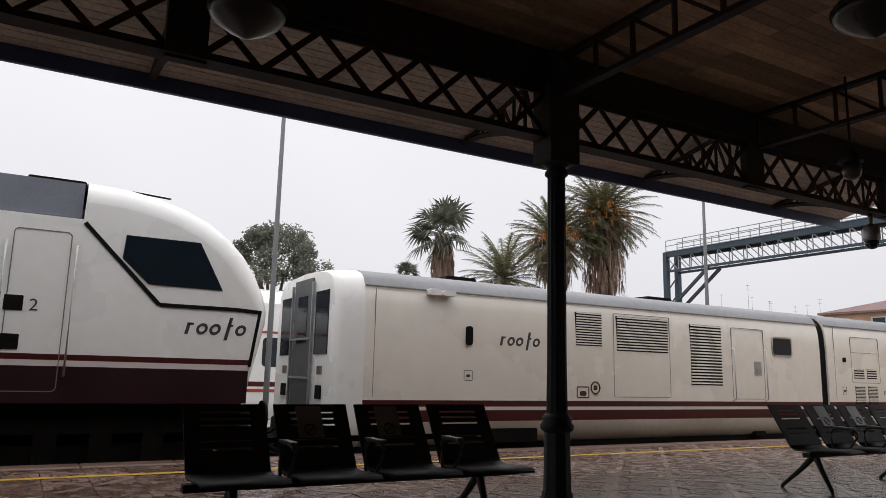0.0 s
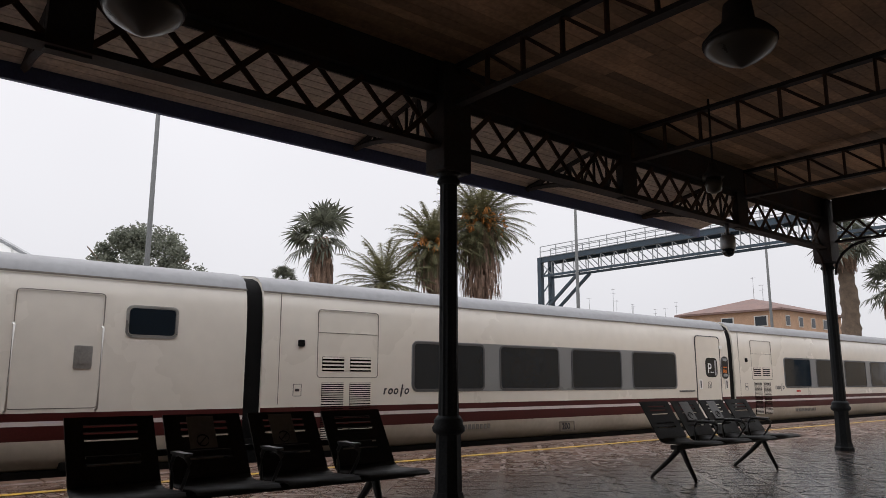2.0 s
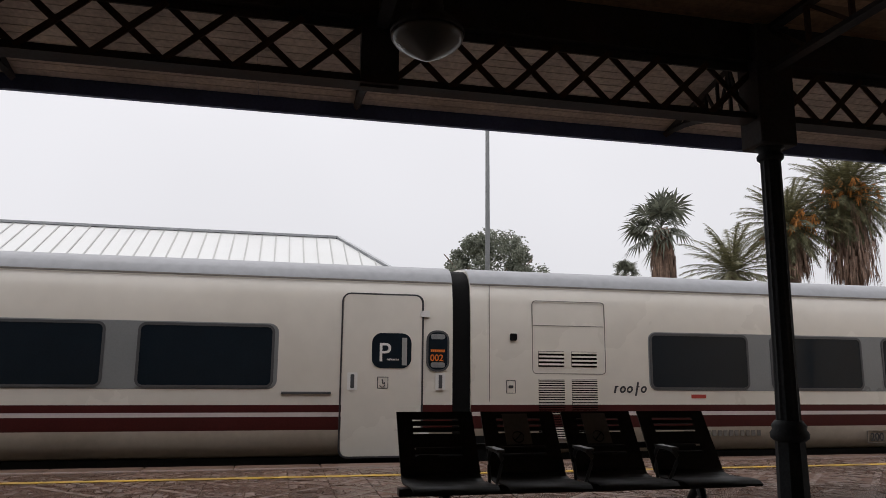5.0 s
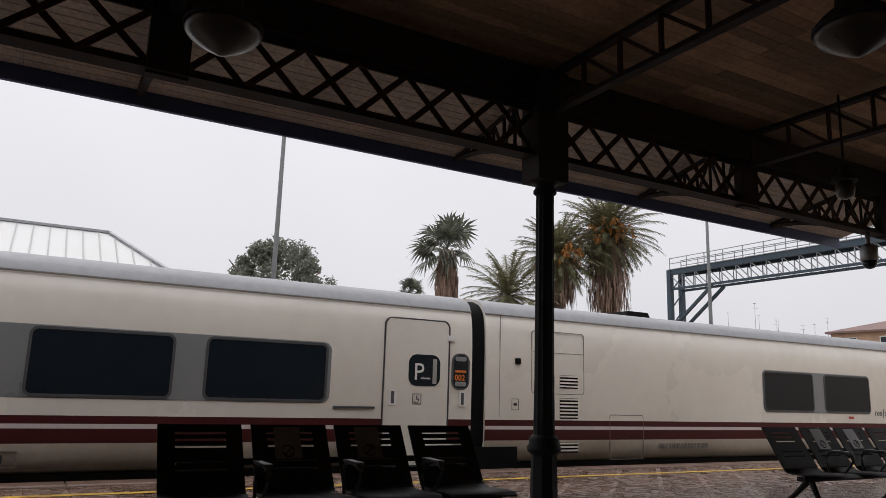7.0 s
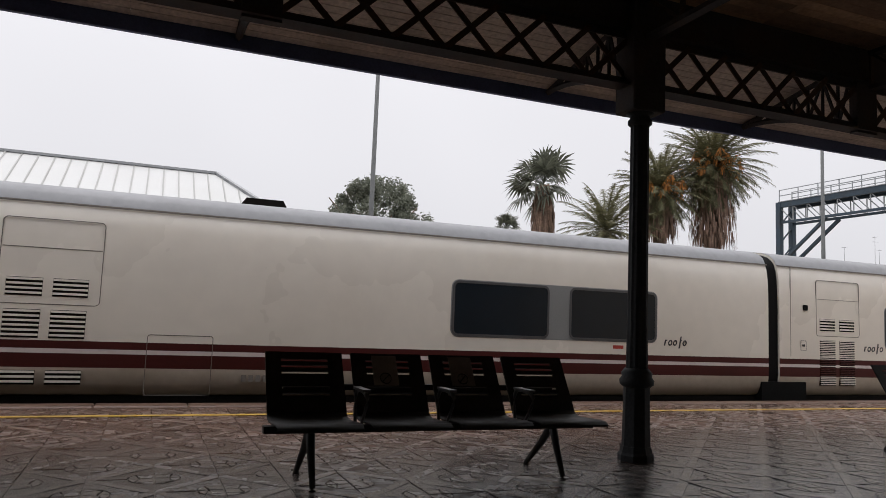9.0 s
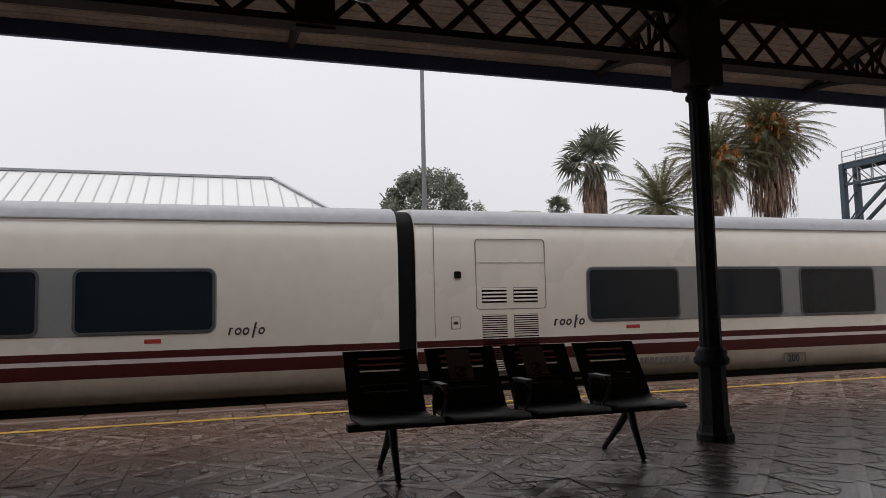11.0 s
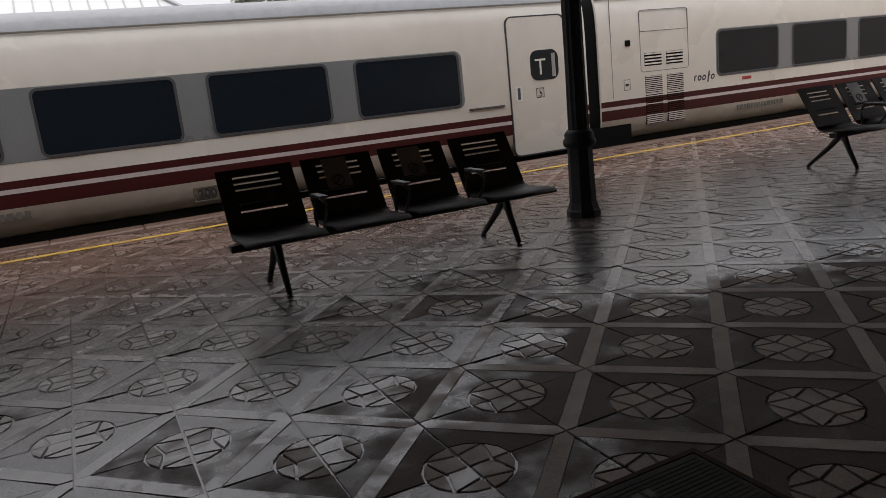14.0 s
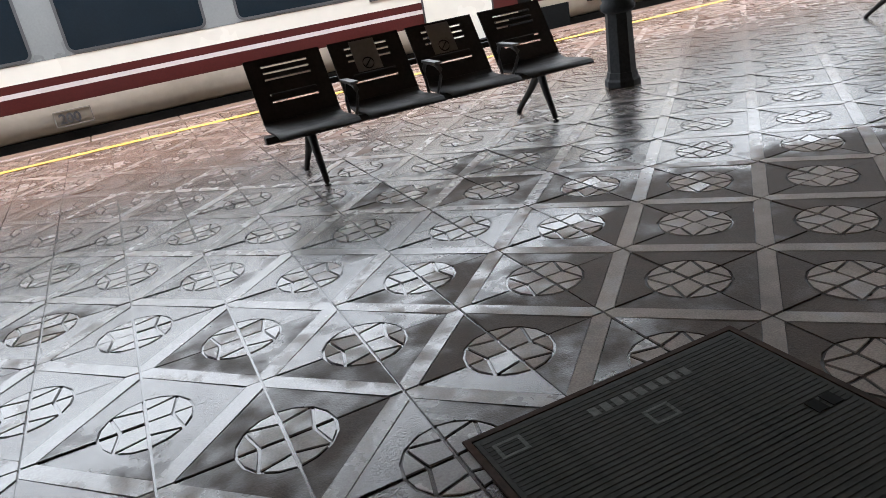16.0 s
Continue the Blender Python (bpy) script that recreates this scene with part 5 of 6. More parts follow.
def make_locomotive():
    """Origin at the coupling of the generator car's right-hand end, so that it shares that offset."""
    car = thing("locomotive", "white diesel locomotive with dark cab window and maroon skirt", "locomotive")
    L0 = -32.0
    # rounded roof and nose: the outline drawn in towards both sides
    curve = [(-12.72, 0.62), (-12.64, 1.0), (-12.55, 1.4), (-12.48, 1.7), (-12.47, 1.86), (-12.53, 2.08), (-12.66, 2.36), (-12.84, 2.62), (-13.06, 2.84), (-13.34, 3.03), (-13.68, 3.18), (-14.05, 3.28), (-14.4, 3.34), (-14.86, 3.36)]
    R = 0.30
    bm = bmesh.new()
    rings = []
    for s in (-1, 1):
        for a in ((90, 72, 54, 36, 18, 0) if s < 0 else (0, 18, 36, 54, 72, 90)):
            y, inset = s * (HALF - R + R * math.sin(radians(a))), R * (1 - math.cos(radians(a)))
            ring = []
            for k, (x, z) in enumerate(curve):
                p, q = Vector(curve[max(0, k - 1)]), Vector(curve[min(len(curve) - 1, k + 1)])
                d = (q - p).normalized()
                low = min(1, max(0, (z - 1.5) / 0.9))
                ring.append(bm.verts.new((x - d.y * inset * (0.35 + 0.65 * low), y, z + (d.x * inset if k else 0) * low)))
            rings.append(ring)
    for a, b in zip(rings, rings[1:]):
        for k in range(len(curve) - 1):
            bm.faces.new((a[k], a[k + 1], b[k + 1], b[k])).smooth = True
    for ring in (rings[0], rings[-1]):
        s = -1 if ring is rings[0] else 1
        tail = [bm.verts.new((x, s * HALF, z)) for x, z in ((-14.88, 2.84), (L0, 2.84), (L0, 0.62), (-13.8, 0.62))]
        tops = [v for v in ring]
        bm.faces.new(tops + tail)
    box(bm, L0, -14.88, -HALF + 0.02, HALF - 0.02, 2.6, 2.84)
    part("body", bm, M["loco_white"], car)
    bm = bmesh.new()
    slab(bm, [(L0, 2.86), (-14.90, 2.86), (-14.90, 3.30), (L0, 3.30)], -1.40, 1.40)
    part("roof_shroud", bm, M["loco_grey"], car, "blue-grey roof shroud")
    for x in (-15.6, -17.2, -19.0, -23.0):
        bm = bmesh.new()
        slab(bm, [(x, 3.30), (x + 0.8, 3.30), (x + 0.72, 3.42), (x + 0.08, 3.42)], -1.0, 1.0)
        part("roof_fan", bm, M["under"], car, "black roof fan housing")
    bm = bmesh.new()
    bar(bm, (-14.5, -0.9, 3.40), (-13.8, -0.9, 3.36), 0.02)
    part("aerial", bm, M["under"], car)

    def stripe(name, z0, z1, mat, label=""):
        b = bmesh.new()
        y = -HALF - 0.004
        slab(b, [(L0, z0), (-13.6, z0), (-13.1, z0), (-12.73, z0), (-12.73, z1), (-13.1, z1), (-13.6, z1), (L0, z1)], y, -HALF + 0.01)
        part(name, b, mat, car, label)

    stripe("stripe", 1.12, 1.19, M["stripe"], "dark red stripe")
    stripe("stripe", 1.05, 1.12, M["stripe_light"], "pale stripe")
    stripe("skirt", 0.62, 1.05, M["loco_low"], "dark maroon skirt")
    bm = bmesh.new()
    for a, b in (((-14.86, 2.80), (-13.92, 1.85)), ((-13.92, 1.85), (-12.95, 1.85)), ((-12.95, 1.85), (-12.60, 1.83))):
        pa = (a[0], -(HALF + 0.006), a[1])
        pb = (b[0], -(HALF + 0.006), b[1])
        bar(bm, pa, pb, 0.016, 0.05)
    bar(bm, (-12.62, -1.474, 1.83), (-12.72, -1.474, 1.10), 0.016, 0.04)
    part("body_line", bm, M["black"], car, "black line round the cab")
    bm = bmesh.new()
    slab(bm, [(-14.38, 2.70), (-14.40, 2.40), (-14.07, 2.10), (-13.14, 2.09), (-13.47, 2.70)], -HALF - 0.012, -HALF + 0.03)
    part("cab_window", bm, M["glass_dark"], car, "dark cab side window")
    bm = bmesh.new()
    panel_line(bm, -15.60, -14.98, 0.75, 2.66, 0.06, 0.012, 0.006)
    d = part("cab_door", bm, M["seam"], car)
    for x in (-15.66, -14.92):
        bm = bmesh.new()
        tube(bm, [(x, -HALF, 2.5), (x, -HALF - 0.06, 2.48), (x, -HALF - 0.06, 0.95), (x, -HALF, 0.93)], [0.015] * 4, 8)
        part("handrail", bm, M["chrome"], car)
    # dark raised slabs, painting in the shade of the foothold recesses
    for z in (1.70, 1.25):
        bm = bmesh.new()
        slab(bm, rounded(-15.62, -15.42, z - 0.02, z + 0.16, 0.015), -HALF - 0.008, -HALF + 0.02)
        part("foothold", bm, M["under"], car, "foothold with its recess shade painted dark")
    lettering(car, "2", -15.36, 1.69, 0.2, M["letter"])
    word_mark(car, -13.62, 1.50, 0.84, 0.24)
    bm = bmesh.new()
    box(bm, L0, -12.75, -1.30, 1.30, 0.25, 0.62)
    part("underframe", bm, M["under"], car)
    # added black filler, covers the bright background behind the wheels
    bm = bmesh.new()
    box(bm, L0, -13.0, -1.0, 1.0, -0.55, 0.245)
    part("bogie_gap_fill", bm, M["under"], car)
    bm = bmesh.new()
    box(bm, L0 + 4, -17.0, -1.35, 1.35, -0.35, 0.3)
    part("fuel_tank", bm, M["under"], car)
    for x in (-14.2, -15.8, -27.5, -29.1):
        for s in (-0.83, 0.83):
            bm = bmesh.new()
            tube(bm, [(x, s - 0.07, RAIL + 0.52), (x, s + 0.07, RAIL + 0.52)], [0.52, 0.52], 24)
            part("wheel", bm, M["under"], car)
    for x0 in (-16.6, -29.9):
        bm = bmesh.new()
        box(bm, x0, x0 + 3.2, -1.22, -1.05, -0.25, 0.12)
        for k in range(5):
            box(bm, x0 + 0.25 + k * 0.6, x0 + 0.5 + k * 0.6, -1.30, -1.05, -0.4 + 0.1 * (k % 2), 0.25)
        part("bogie", bm, M["under"], car, "black bogie frame")
    bm = bmesh.new()
    for s in (-0.9, 0.9):
        tube(bm, [(-12.75, s, 0.40), (-12.35, s, 0.40)], [0.09, 0.09], 12)
        tube(bm, [(-12.35, s, 0.40), (-12.31, s, 0.40)], [0.24, 0.23], 16)
    slab(bm, [(-13.0, 0.0), (-12.6, -0.05), (-12.6, 0.32), (-13.0, 0.32)], -1.3, 1.3)
    part("buffer", bm, M["under"], car, "black round buffers")
    return car


LOCO, GEN = make_locomotive(), make_generator()
COACHES = [
    (0, make_coach("cream passenger coach with four dark windows and red stripes", "P", "referente")),
    (1, make_coach("cream passenger coach with four dark windows and red stripes", "P", "referente")),
    (2, make_dining()),
    (3, make_coach("cream tourist coach with grey window band and red stripes", "T")),
    (4, make_coach("cream tourist coach with grey window band and red stripes", "T")),
]
# seconds and the place of the generator car's rear coupling along the track
RUN = ((0.0, 14.70), (0.5, 11.96), (1.0, 9.17), (1.5, 6.40), (2.0, 3.74), (2.5, 1.12), (3.0, -1.46), (3.5, -3.90), (6.0, -15.98), (6.5, -18.28), (7.0, -20.56), (7.5, -22.80), (8.0, -25.08), (8.5, -27.34),
       (9.0, -29.5), (9.2, -30.36), (11.3, -38.43), (11.5, -39.08), (12.0, -40.64), (12.5, -42.06), (13.0, -43.27), (13.5, -44.29), (14.0, -45.20), (14.5, -45.98), (15.0, -46.58), (15.5, -47.0), (16.0, -47.27))


def motions():
    for car, dx in [(LOCO, 0.0), (GEN, 0.0)] + [(c, PITCH * k) for k, c in COACHES]:
        walk(car, [(t, pose(x + dx, TRACK_Y, 0)) for t, x in RUN])


# ---------------------------------------------------------------- the platform across the tracks
P2 = (11.5, 15.85)


def make_far_platform():
    bm = bmesh.new()
    box(bm, -40, 60, P2[0], P2[1], -1.0, -0.06)
    structure("platform_far", bm, M["concrete"], "concrete platform between the tracks", "platform")
    t = thing("platform_canopy", "white corrugated hipped roof canopy on the island platform", "canopy")
    xr0, xr1, xe0, xe1, yc, zr, ze = -6.7, 0.60, -7.9, 1.8, 13.65, 3.91, 2.8
    y0, y1 = 11.55, 15.75
    pts = {"a": (xe0, y0, ze), "b": (xe1, y0, ze), "c": (xe1, y1, ze), "d": (xe0, y1, ze), "r0": (xr0, yc, zr), "r1": (xr1, yc, zr)}
    bm = bmesh.new()
    for f in (("a", "b", "r1", "r0"), ("b", "c", "r1"), ("c", "d", "r0", "r1"), ("d", "a", "r0")):
        lo = [bm.verts.new(pts[k]) for k in f]
        hi = [bm.verts.new(Vector(pts[k]) + Vector((0, 0, 0.05))) for k in f]
        bm.faces.new(lo[::-1])
        bm.faces.new(hi)
        for i in range(len(f)):
            j = (i + 1) % len(f)
            bm.faces.new((lo[i], lo[j], hi[j], hi[i]))
    part("roof", bm, M["white_roof"], t)
    # ribs of the sheets
    bm = bmesh.new()
    x = xe0 + 0.2
    while x < xe1 - 0.1:
        for ye in (y0, y1):
            f = 1.0
            if x < xr0:
                f = (x - xe0) / (xr0 - xe0)
            if x > xr1:
                f = (xe1 - x) / (xe1 - xr1)
            bar(bm, (x, ye, ze + 0.06), (x, ye + (yc - ye) * f, ze + (zr - ze) * f + 0.06), 0.025, 0.016)
        x += 0.28
    part("roof_ribs", bm, M["roof_rib"], t)
    bm = bmesh.new()
    for a, b in (("a", "r0"), ("d", "r0"), ("b", "r1"), ("c", "r1"), ("r0", "r1")):
        bar(bm, Vector(pts[a]) + Vector((0, 0, 0.07)), Vector(pts[b]) + Vector((0, 0, 0.07)), 0.10, 0.05)
    part("ridge_cap", bm, M["steel"], t)
    bm = bmesh.new()
    for y in (y0, y1):
        box(bm, xe0, xe1, y - 0.03, y + 0.03, ze - 0.16, ze - 0.003)
    for x in (xe0, xe1):
        box(bm, x - 0.03, x + 0.03, y0 + 0.03, y1 - 0.03, ze - 0.16, ze - 0.003)
    part("eaves_beam", bm, M["iron"], t)
    for x in (-7.6, -3.4, 0.75):
        bm = bmesh.new()
        lathe(bm, [(0.12, -0.06), (0.11, 0.3), (0.085, 0.5), (0.075, 2.2), (0.12, 2.3), (0.12, 2.36)], 12, (x, yc, 0))
        part("post", bm, M["iron_rust"], t)
        bm = bmesh.new()
        for s in (-1, 1):
            for a in range(5):
                q0, q1 = a * math.pi / 10, (a + 1) * math.pi / 10
                bar(bm, (x + s * (0.1 + 0.7 * (1 - math.cos(q0))), yc, 1.95 + 0.5 * math.sin(q0)), (x + s * (0.1 + 0.7 * (1 - math.cos(q1))), yc, 1.95 + 0.5 * math.sin(q1)), 0.03)
            bar(bm, (x, yc, 2.36), (x, yc + s * 2.0, ze - 0.06), 0.06)
        part("knee_bracket", bm, M["iron"], t)
    bm = bmesh.new()
    box(bm, xe0 + 0.1, xe1 - 0.1, yc - 0.05, yc + 0.05, 2.36, 2.40)
    box(bm, xe0 + 0.1, xe1 - 0.1, yc - 0.05, yc + 0.05, 2.66, 2.70)
    x = xe0 + 0.1
    while x < xe1 - 0.4:
        bar(bm, (x, yc, 2.39), (x + 0.28, yc, 2.67), 0.02)
        bar(bm, (x, yc, 2.67), (x + 0.28, yc, 2.39), 0.02)
        x += 0.28
    part("lattice_beam", bm, M["iron"], t)
    bm = bmesh.new()
    box(bm, xe0 + 0.04, xe1 - 0.04, y0 + 0.04, y1 - 0.04, ze - 0.19, ze - 0.165)
    part("ceiling_board", bm, M["loco_grey"], t)


def make_far_train():
    yc = 16.35 + 1.45
    t = thing("regional_train", "white regional train with red stripes standing behind", "train")
    x0, x1 = -22.0, 7.4
    bm = bmesh.new()
    prof = [(-1.40, -0.1), (-1.45, 0.3), (-1.45, 2.2), (-1.38, 2.75), (-1.1, 3.1), (0, 3.25)]
    loop = prof + [(-y, z) for y, z in reversed(prof[:-1])]
    a = [bm.verts.new((x0, yc + y, z)) for y, z in loop]
    b = [bm.verts.new((x1, yc + y, z)) for y, z in loop]
    n = len(loop)
    for k in range(n):
        bm.faces.new((a[k], a[(k + 1) % n], b[(k + 1) % n], b[k]))
    bm.faces.new(a)
    bm.faces.new(b)
    part("body", bm, M["loco_white"], t)
    for z0, z1, mt in ((0.52, 0.60, "red_mark"), (0.66, 0.78, "stripe"), (1.98, 2.04, "red_mark")):
        bm = bmesh.new()
        box(bm, x0, x1, yc - 1.456, yc - 1.44, z0, z1)
        part("stripe", bm, M[mt], t)
    for k in range(14):
        xa = x0 + 0.6 + 2.0 * k
        bm = bmesh.new()
        slab(bm, rounded(xa, xa + 1.25, 1.15, 1.88, 0.1), yc - 1.458, yc - 1.42)
        part("window", bm, M["glass_dark"], t)
    for xa in (-0.65, -8.0, -15.0):
        bm = bmesh.new()
        slab(bm, rounded(xa - 2.0, xa + 0.4, 2.15, 2.62, 0.08), yc - 1.452, yc - 1.36)
        part("roof_grille", bm, M["loco_low"], t, "dark roof-side grille")
    for xa in (1.35, -11.0):
        bm = bmesh.new()
        slab(bm, rounded(xa, xa + 0.9, 0.1, 1.95, 0.05), yc - 1.463, yc - 1.42)
        d = part("door", bm, M["loco_white"], t)
        bm = bmesh.new()
        slab(bm, rounded(xa + 0.12, xa + 0.78, 1.05, 1.85, 0.05), yc - 1.468, yc - 1.43)
        part("door_window", bm, M["glass_dark"], d)
    bm = bmesh.new()
    box(bm, x0 + 0.2, x1 - 0.2, yc - 1.25, yc + 1.25, RAIL, -0.1)
    part("underframe", bm, M["under"], t)


make_far_platform()
make_far_train()


def make_pole(x, y, h, r=0.09, z0=-0.06):
    t = thing("lamp_post", "tall thin grey steel lamp post", "lamp post", "tall lamp posts")
    bm = bmesh.new()
    tube(bm, [(x, y, z0), (x, y, 1.2), (x, y, h)], [r, r, r * 0.55], 12)
    part("mast", bm, M["mast"], t)
    bm = bmesh.new()
    tube(bm, [(x, y, z0), (x, y, z0 + 0.04)], [r * 2.2, r * 2.2], 12)
    part("base_plate", bm, M["steel"], t)
    bm = bmesh.new()
    bar(bm, (x - 0.6, y, h), (x + 0.6, y, h), 0.08)
    for s in (-0.6, 0, 0.6):
        box(bm, x + s - 0.16, x + s + 0.16, y - 0.14, y + 0.1, h + 0.04, h + 0.3)
    part("floodlight", bm, M["steel"], t)


make_pole(4.42, 15.2, 11.0, 0.07)
make_pole(22.9, 17.9, 11.0, 0.085, RAIL - 0.3)
make_pole(44.0, 20.0, 13.0, 0.10, RAIL - 0.3)


def make_gantry():
    t = thing("signal_gantry", "blue-green steel signal gantry with railed walkway over the tracks", "signal gantry")
    x, ya, yb = 25.1, 22.0, 5.9
    zt, zb = 6.95, 6.0
    for yy in (ya, yb):
        for dx in (0.0, 0.75):
            bm = bmesh.new()
            box(bm, x + dx - 0.11, x + dx + 0.11, yy - 0.11, yy + 0.11, RAIL - 0.4 if yy > 10 else 0.0, zt)
            part("leg", bm, M["gantry"], t)
        for k in range(8):
            z = 0.3 + 0.8 * k
            bm = bmesh.new()
            bar(bm, (x, yy, z), (x + 0.75, yy, min(z + 0.8, zt)), 0.05)
            part("leg_brace", bm, M["gantry"], t)
    for dx in (0.0, 0.75):
        bm = bmesh.new()
        box(bm, x + dx - 0.07, x + dx + 0.07, yb, ya, zt - 0.24, zt)
        part("top_beam", bm, M["gantry"], t)
        bm = bmesh.new()
        box(bm, x + dx - 0.05, x + dx + 0.05, yb, ya, zb, zb + 0.1)
        part("bottom_beam", bm, M["gantry"], t)
        n = 22
        webs = []
        for end in (0.0, (yb - ya) / n):
            bm = bmesh.new()
            bar(bm, (0, 0, zt - 0.2), (0, end, zb + 0.05), 0.034)
            webs.append(mesh("web_bar", bm, M["gantry_pale"]))
        for k in range(n):
            for me in webs:
                o = new("web_bar", me)
                o.location, o.parent = (x + dx, ya + (yb - ya) * k / n, 0), t
        bm = bmesh.new()
        for z in (zt + 0.3, zt + 0.55):
            bar(bm, (x + dx, ya, z), (x + dx, yb, z), 0.03)
        for k in range(17):
            yy = ya + (yb - ya) * k / 16
            bar(bm, (x + dx, yy, zt), (x + dx, yy, zt + 0.55), 0.03)
        part("railing", bm, M["gantry_pale"], t)
    bm = bmesh.new()
    box(bm, x - 0.1, x + 0.85, yb, ya, zt, zt + 0.03)
    part("walkway", bm, M["steel"], t)
    for yy, dy in ((ya, -2.4),):
        bm = bmesh.new()
        bar(bm, (x, yy, 4.2), (x, yy + dy, zb), 0.12)
        bar(bm, (x + 0.75, yy, 4.2), (x + 0.75, yy + dy, zb), 0.12)
        part("knee_brace", bm, M["gantry"], t)


make_gantry()


# ---------------------------------------------------------------- plants
def fan_leaf(bm, base, aim, size, rnd, droop, mat=0):
    """Fan palm leaf: a stalk and a fan of pointed blades."""
    base, aim = Vector(base), Vector(aim).normalized()
    tip = base + aim * size * 0.54 + Vector((0, 0, -droop * size * 0.15))
    side = aim.cross(Vector((0, 0, 1)))
    side = side.normalized() if side.length > 0.05 else Vector((1, 0, 0))
    bar(bm, base, tip, 0.05, 0.04, mat)
    side = (side + aim.cross(side) * rnd.uniform(-0.9, 0.9)).normalized()
    nrm = side.cross(aim)
    n = 17
    for k in range(n):
        a = radians(-120 + 240 * k / (n - 1)) + rnd.uniform(-0.05, 0.05)
        d = (aim * math.cos(a) + side * math.sin(a)).normalized()
        ln = size * 0.55 * (0.72 + 0.38 * math.cos(a * 0.6)) * rnd.uniform(0.85, 1.1)
        w = (d.cross(nrm)).normalized() * 0.062 * size * 0.55
        mid = tip + d * ln * 0.55 + nrm * 0.04 * size
        end = tip + d * ln + Vector((0, 0, -droop * ln * rnd.uniform(0.3, 0.8)))
        v = [bm.verts.new(p) for p in (tip, mid + w, end, mid - w)]
        f = bm.faces.new(v)
        f.material_index = mat


def washingtonia(x, y, z, h, crown, skirt_len, seed, skirt_r=0.75, girth=1.0):
    rnd = random.Random(seed)
    t = thing("fan_palm", "tall fan palm with a brown skirt of dead leaves", "palm tree", "palms beyond the yard", at=(x, y, z))
    bm = bmesh.new()
    zs = [h * k / 14 for k in range(15)]
    tube(bm, [(0.05 * math.sin(k), 0.04 * math.cos(k), v) for k, v in enumerate(zs)], [girth * (0.38 - 0.010 * k + rnd.uniform(-0.02, 0.02)) for k in range(15)], 12)
    part("trunk", bm, M["trunk"], t)
    bm = bmesh.new()
    for k in range(int(300 * skirt_len)):
        a = rnd.uniform(0, 2 * math.pi)
        zz = h - rnd.uniform(0, skirt_len)
        r = skirt_r * (0.7 + 0.3 * min(1, (h - zz) / skirt_len * 2)) * rnd.uniform(0.55, 1.0)
        p = Vector((r * math.cos(a), r * math.sin(a), zz))
        q = Vector((r * 1.06 * math.cos(a), r * 1.06 * math.sin(a), zz - rnd.uniform(0.5, 1.0)))
        w = Vector((-math.sin(a), math.cos(a), 0)) * rnd.uniform(0.04, 0.12)
        bm.faces.new([bm.verts.new(v) for v in (p - w, p + w, q + w * 0.4, q - w * 0.4)])
    part("skirt", bm, M["skirt"], t, "brown skirt of dead leaves")
    bm = bmesh.new()
    for k in range(30):
        el = -30 + 112 * ((k * 0.618) % 1)
        a = rnd.uniform(0, 2 * math.pi)
        aim = (math.cos(radians(el)) * math.cos(a), math.cos(radians(el)) * math.sin(a), math.sin(radians(el)))
        fan_leaf(bm, (0, 0, h - 0.1 + 0.3 * math.sin(radians(el))), aim, crown * rnd.uniform(0.8, 1.08), rnd, 0.28 if el > 10 else 0.55)
    part("crown", bm, M["frond"], t, "grey-green crown of fan leaves")


def frond(bm, base, az, el, length, droop, rnd, leaf, mat=0):
    """Feather palm frond: an arched rib with two rows of narrow leaflets."""
    p = Vector(base)
    n = 26
    step = length / n
    e = radians(el)
    pts = [p.copy()]
    for k in range(n):
        e -= radians(droop) / n * (0.4 + 1.2 * k / n)
        p = p + Vector((math.cos(e) * math.cos(az), math.cos(e) * math.sin(az), math.sin(e))) * step
        pts.append(p.copy())
    for a, b in zip(pts[::3], pts[3::3]):
        bar(bm, a, b, 0.05, 0.03, mat)
    side = Vector((-math.sin(az), math.cos(az), 0))
    for k in range(3, n + 1):
        a = pts[k]
        d = (pts[k] - pts[k - 1]).normalized()
        f = k / n
        ln = leaf * (0.45 + 0.9 * math.sin(math.pi * min(1, f * 0.9 + 0.08))) * rnd.uniform(0.8, 1.1)
        up = side.cross(d)
        for s in (-1, 1):
            for off in (0.0, 0.5):
                aa = a - d * step * off
                tip = aa + (side * s * 0.72 + d * 0.62 + up * rnd.uniform(-0.1, 0.35)).normalized() * ln + Vector((0, 0, -0.12 * ln))
                w = d * 0.036
                bm.faces.new([bm.verts.new(v) for v in (aa - w, aa + w, tip)]).material_index = mat


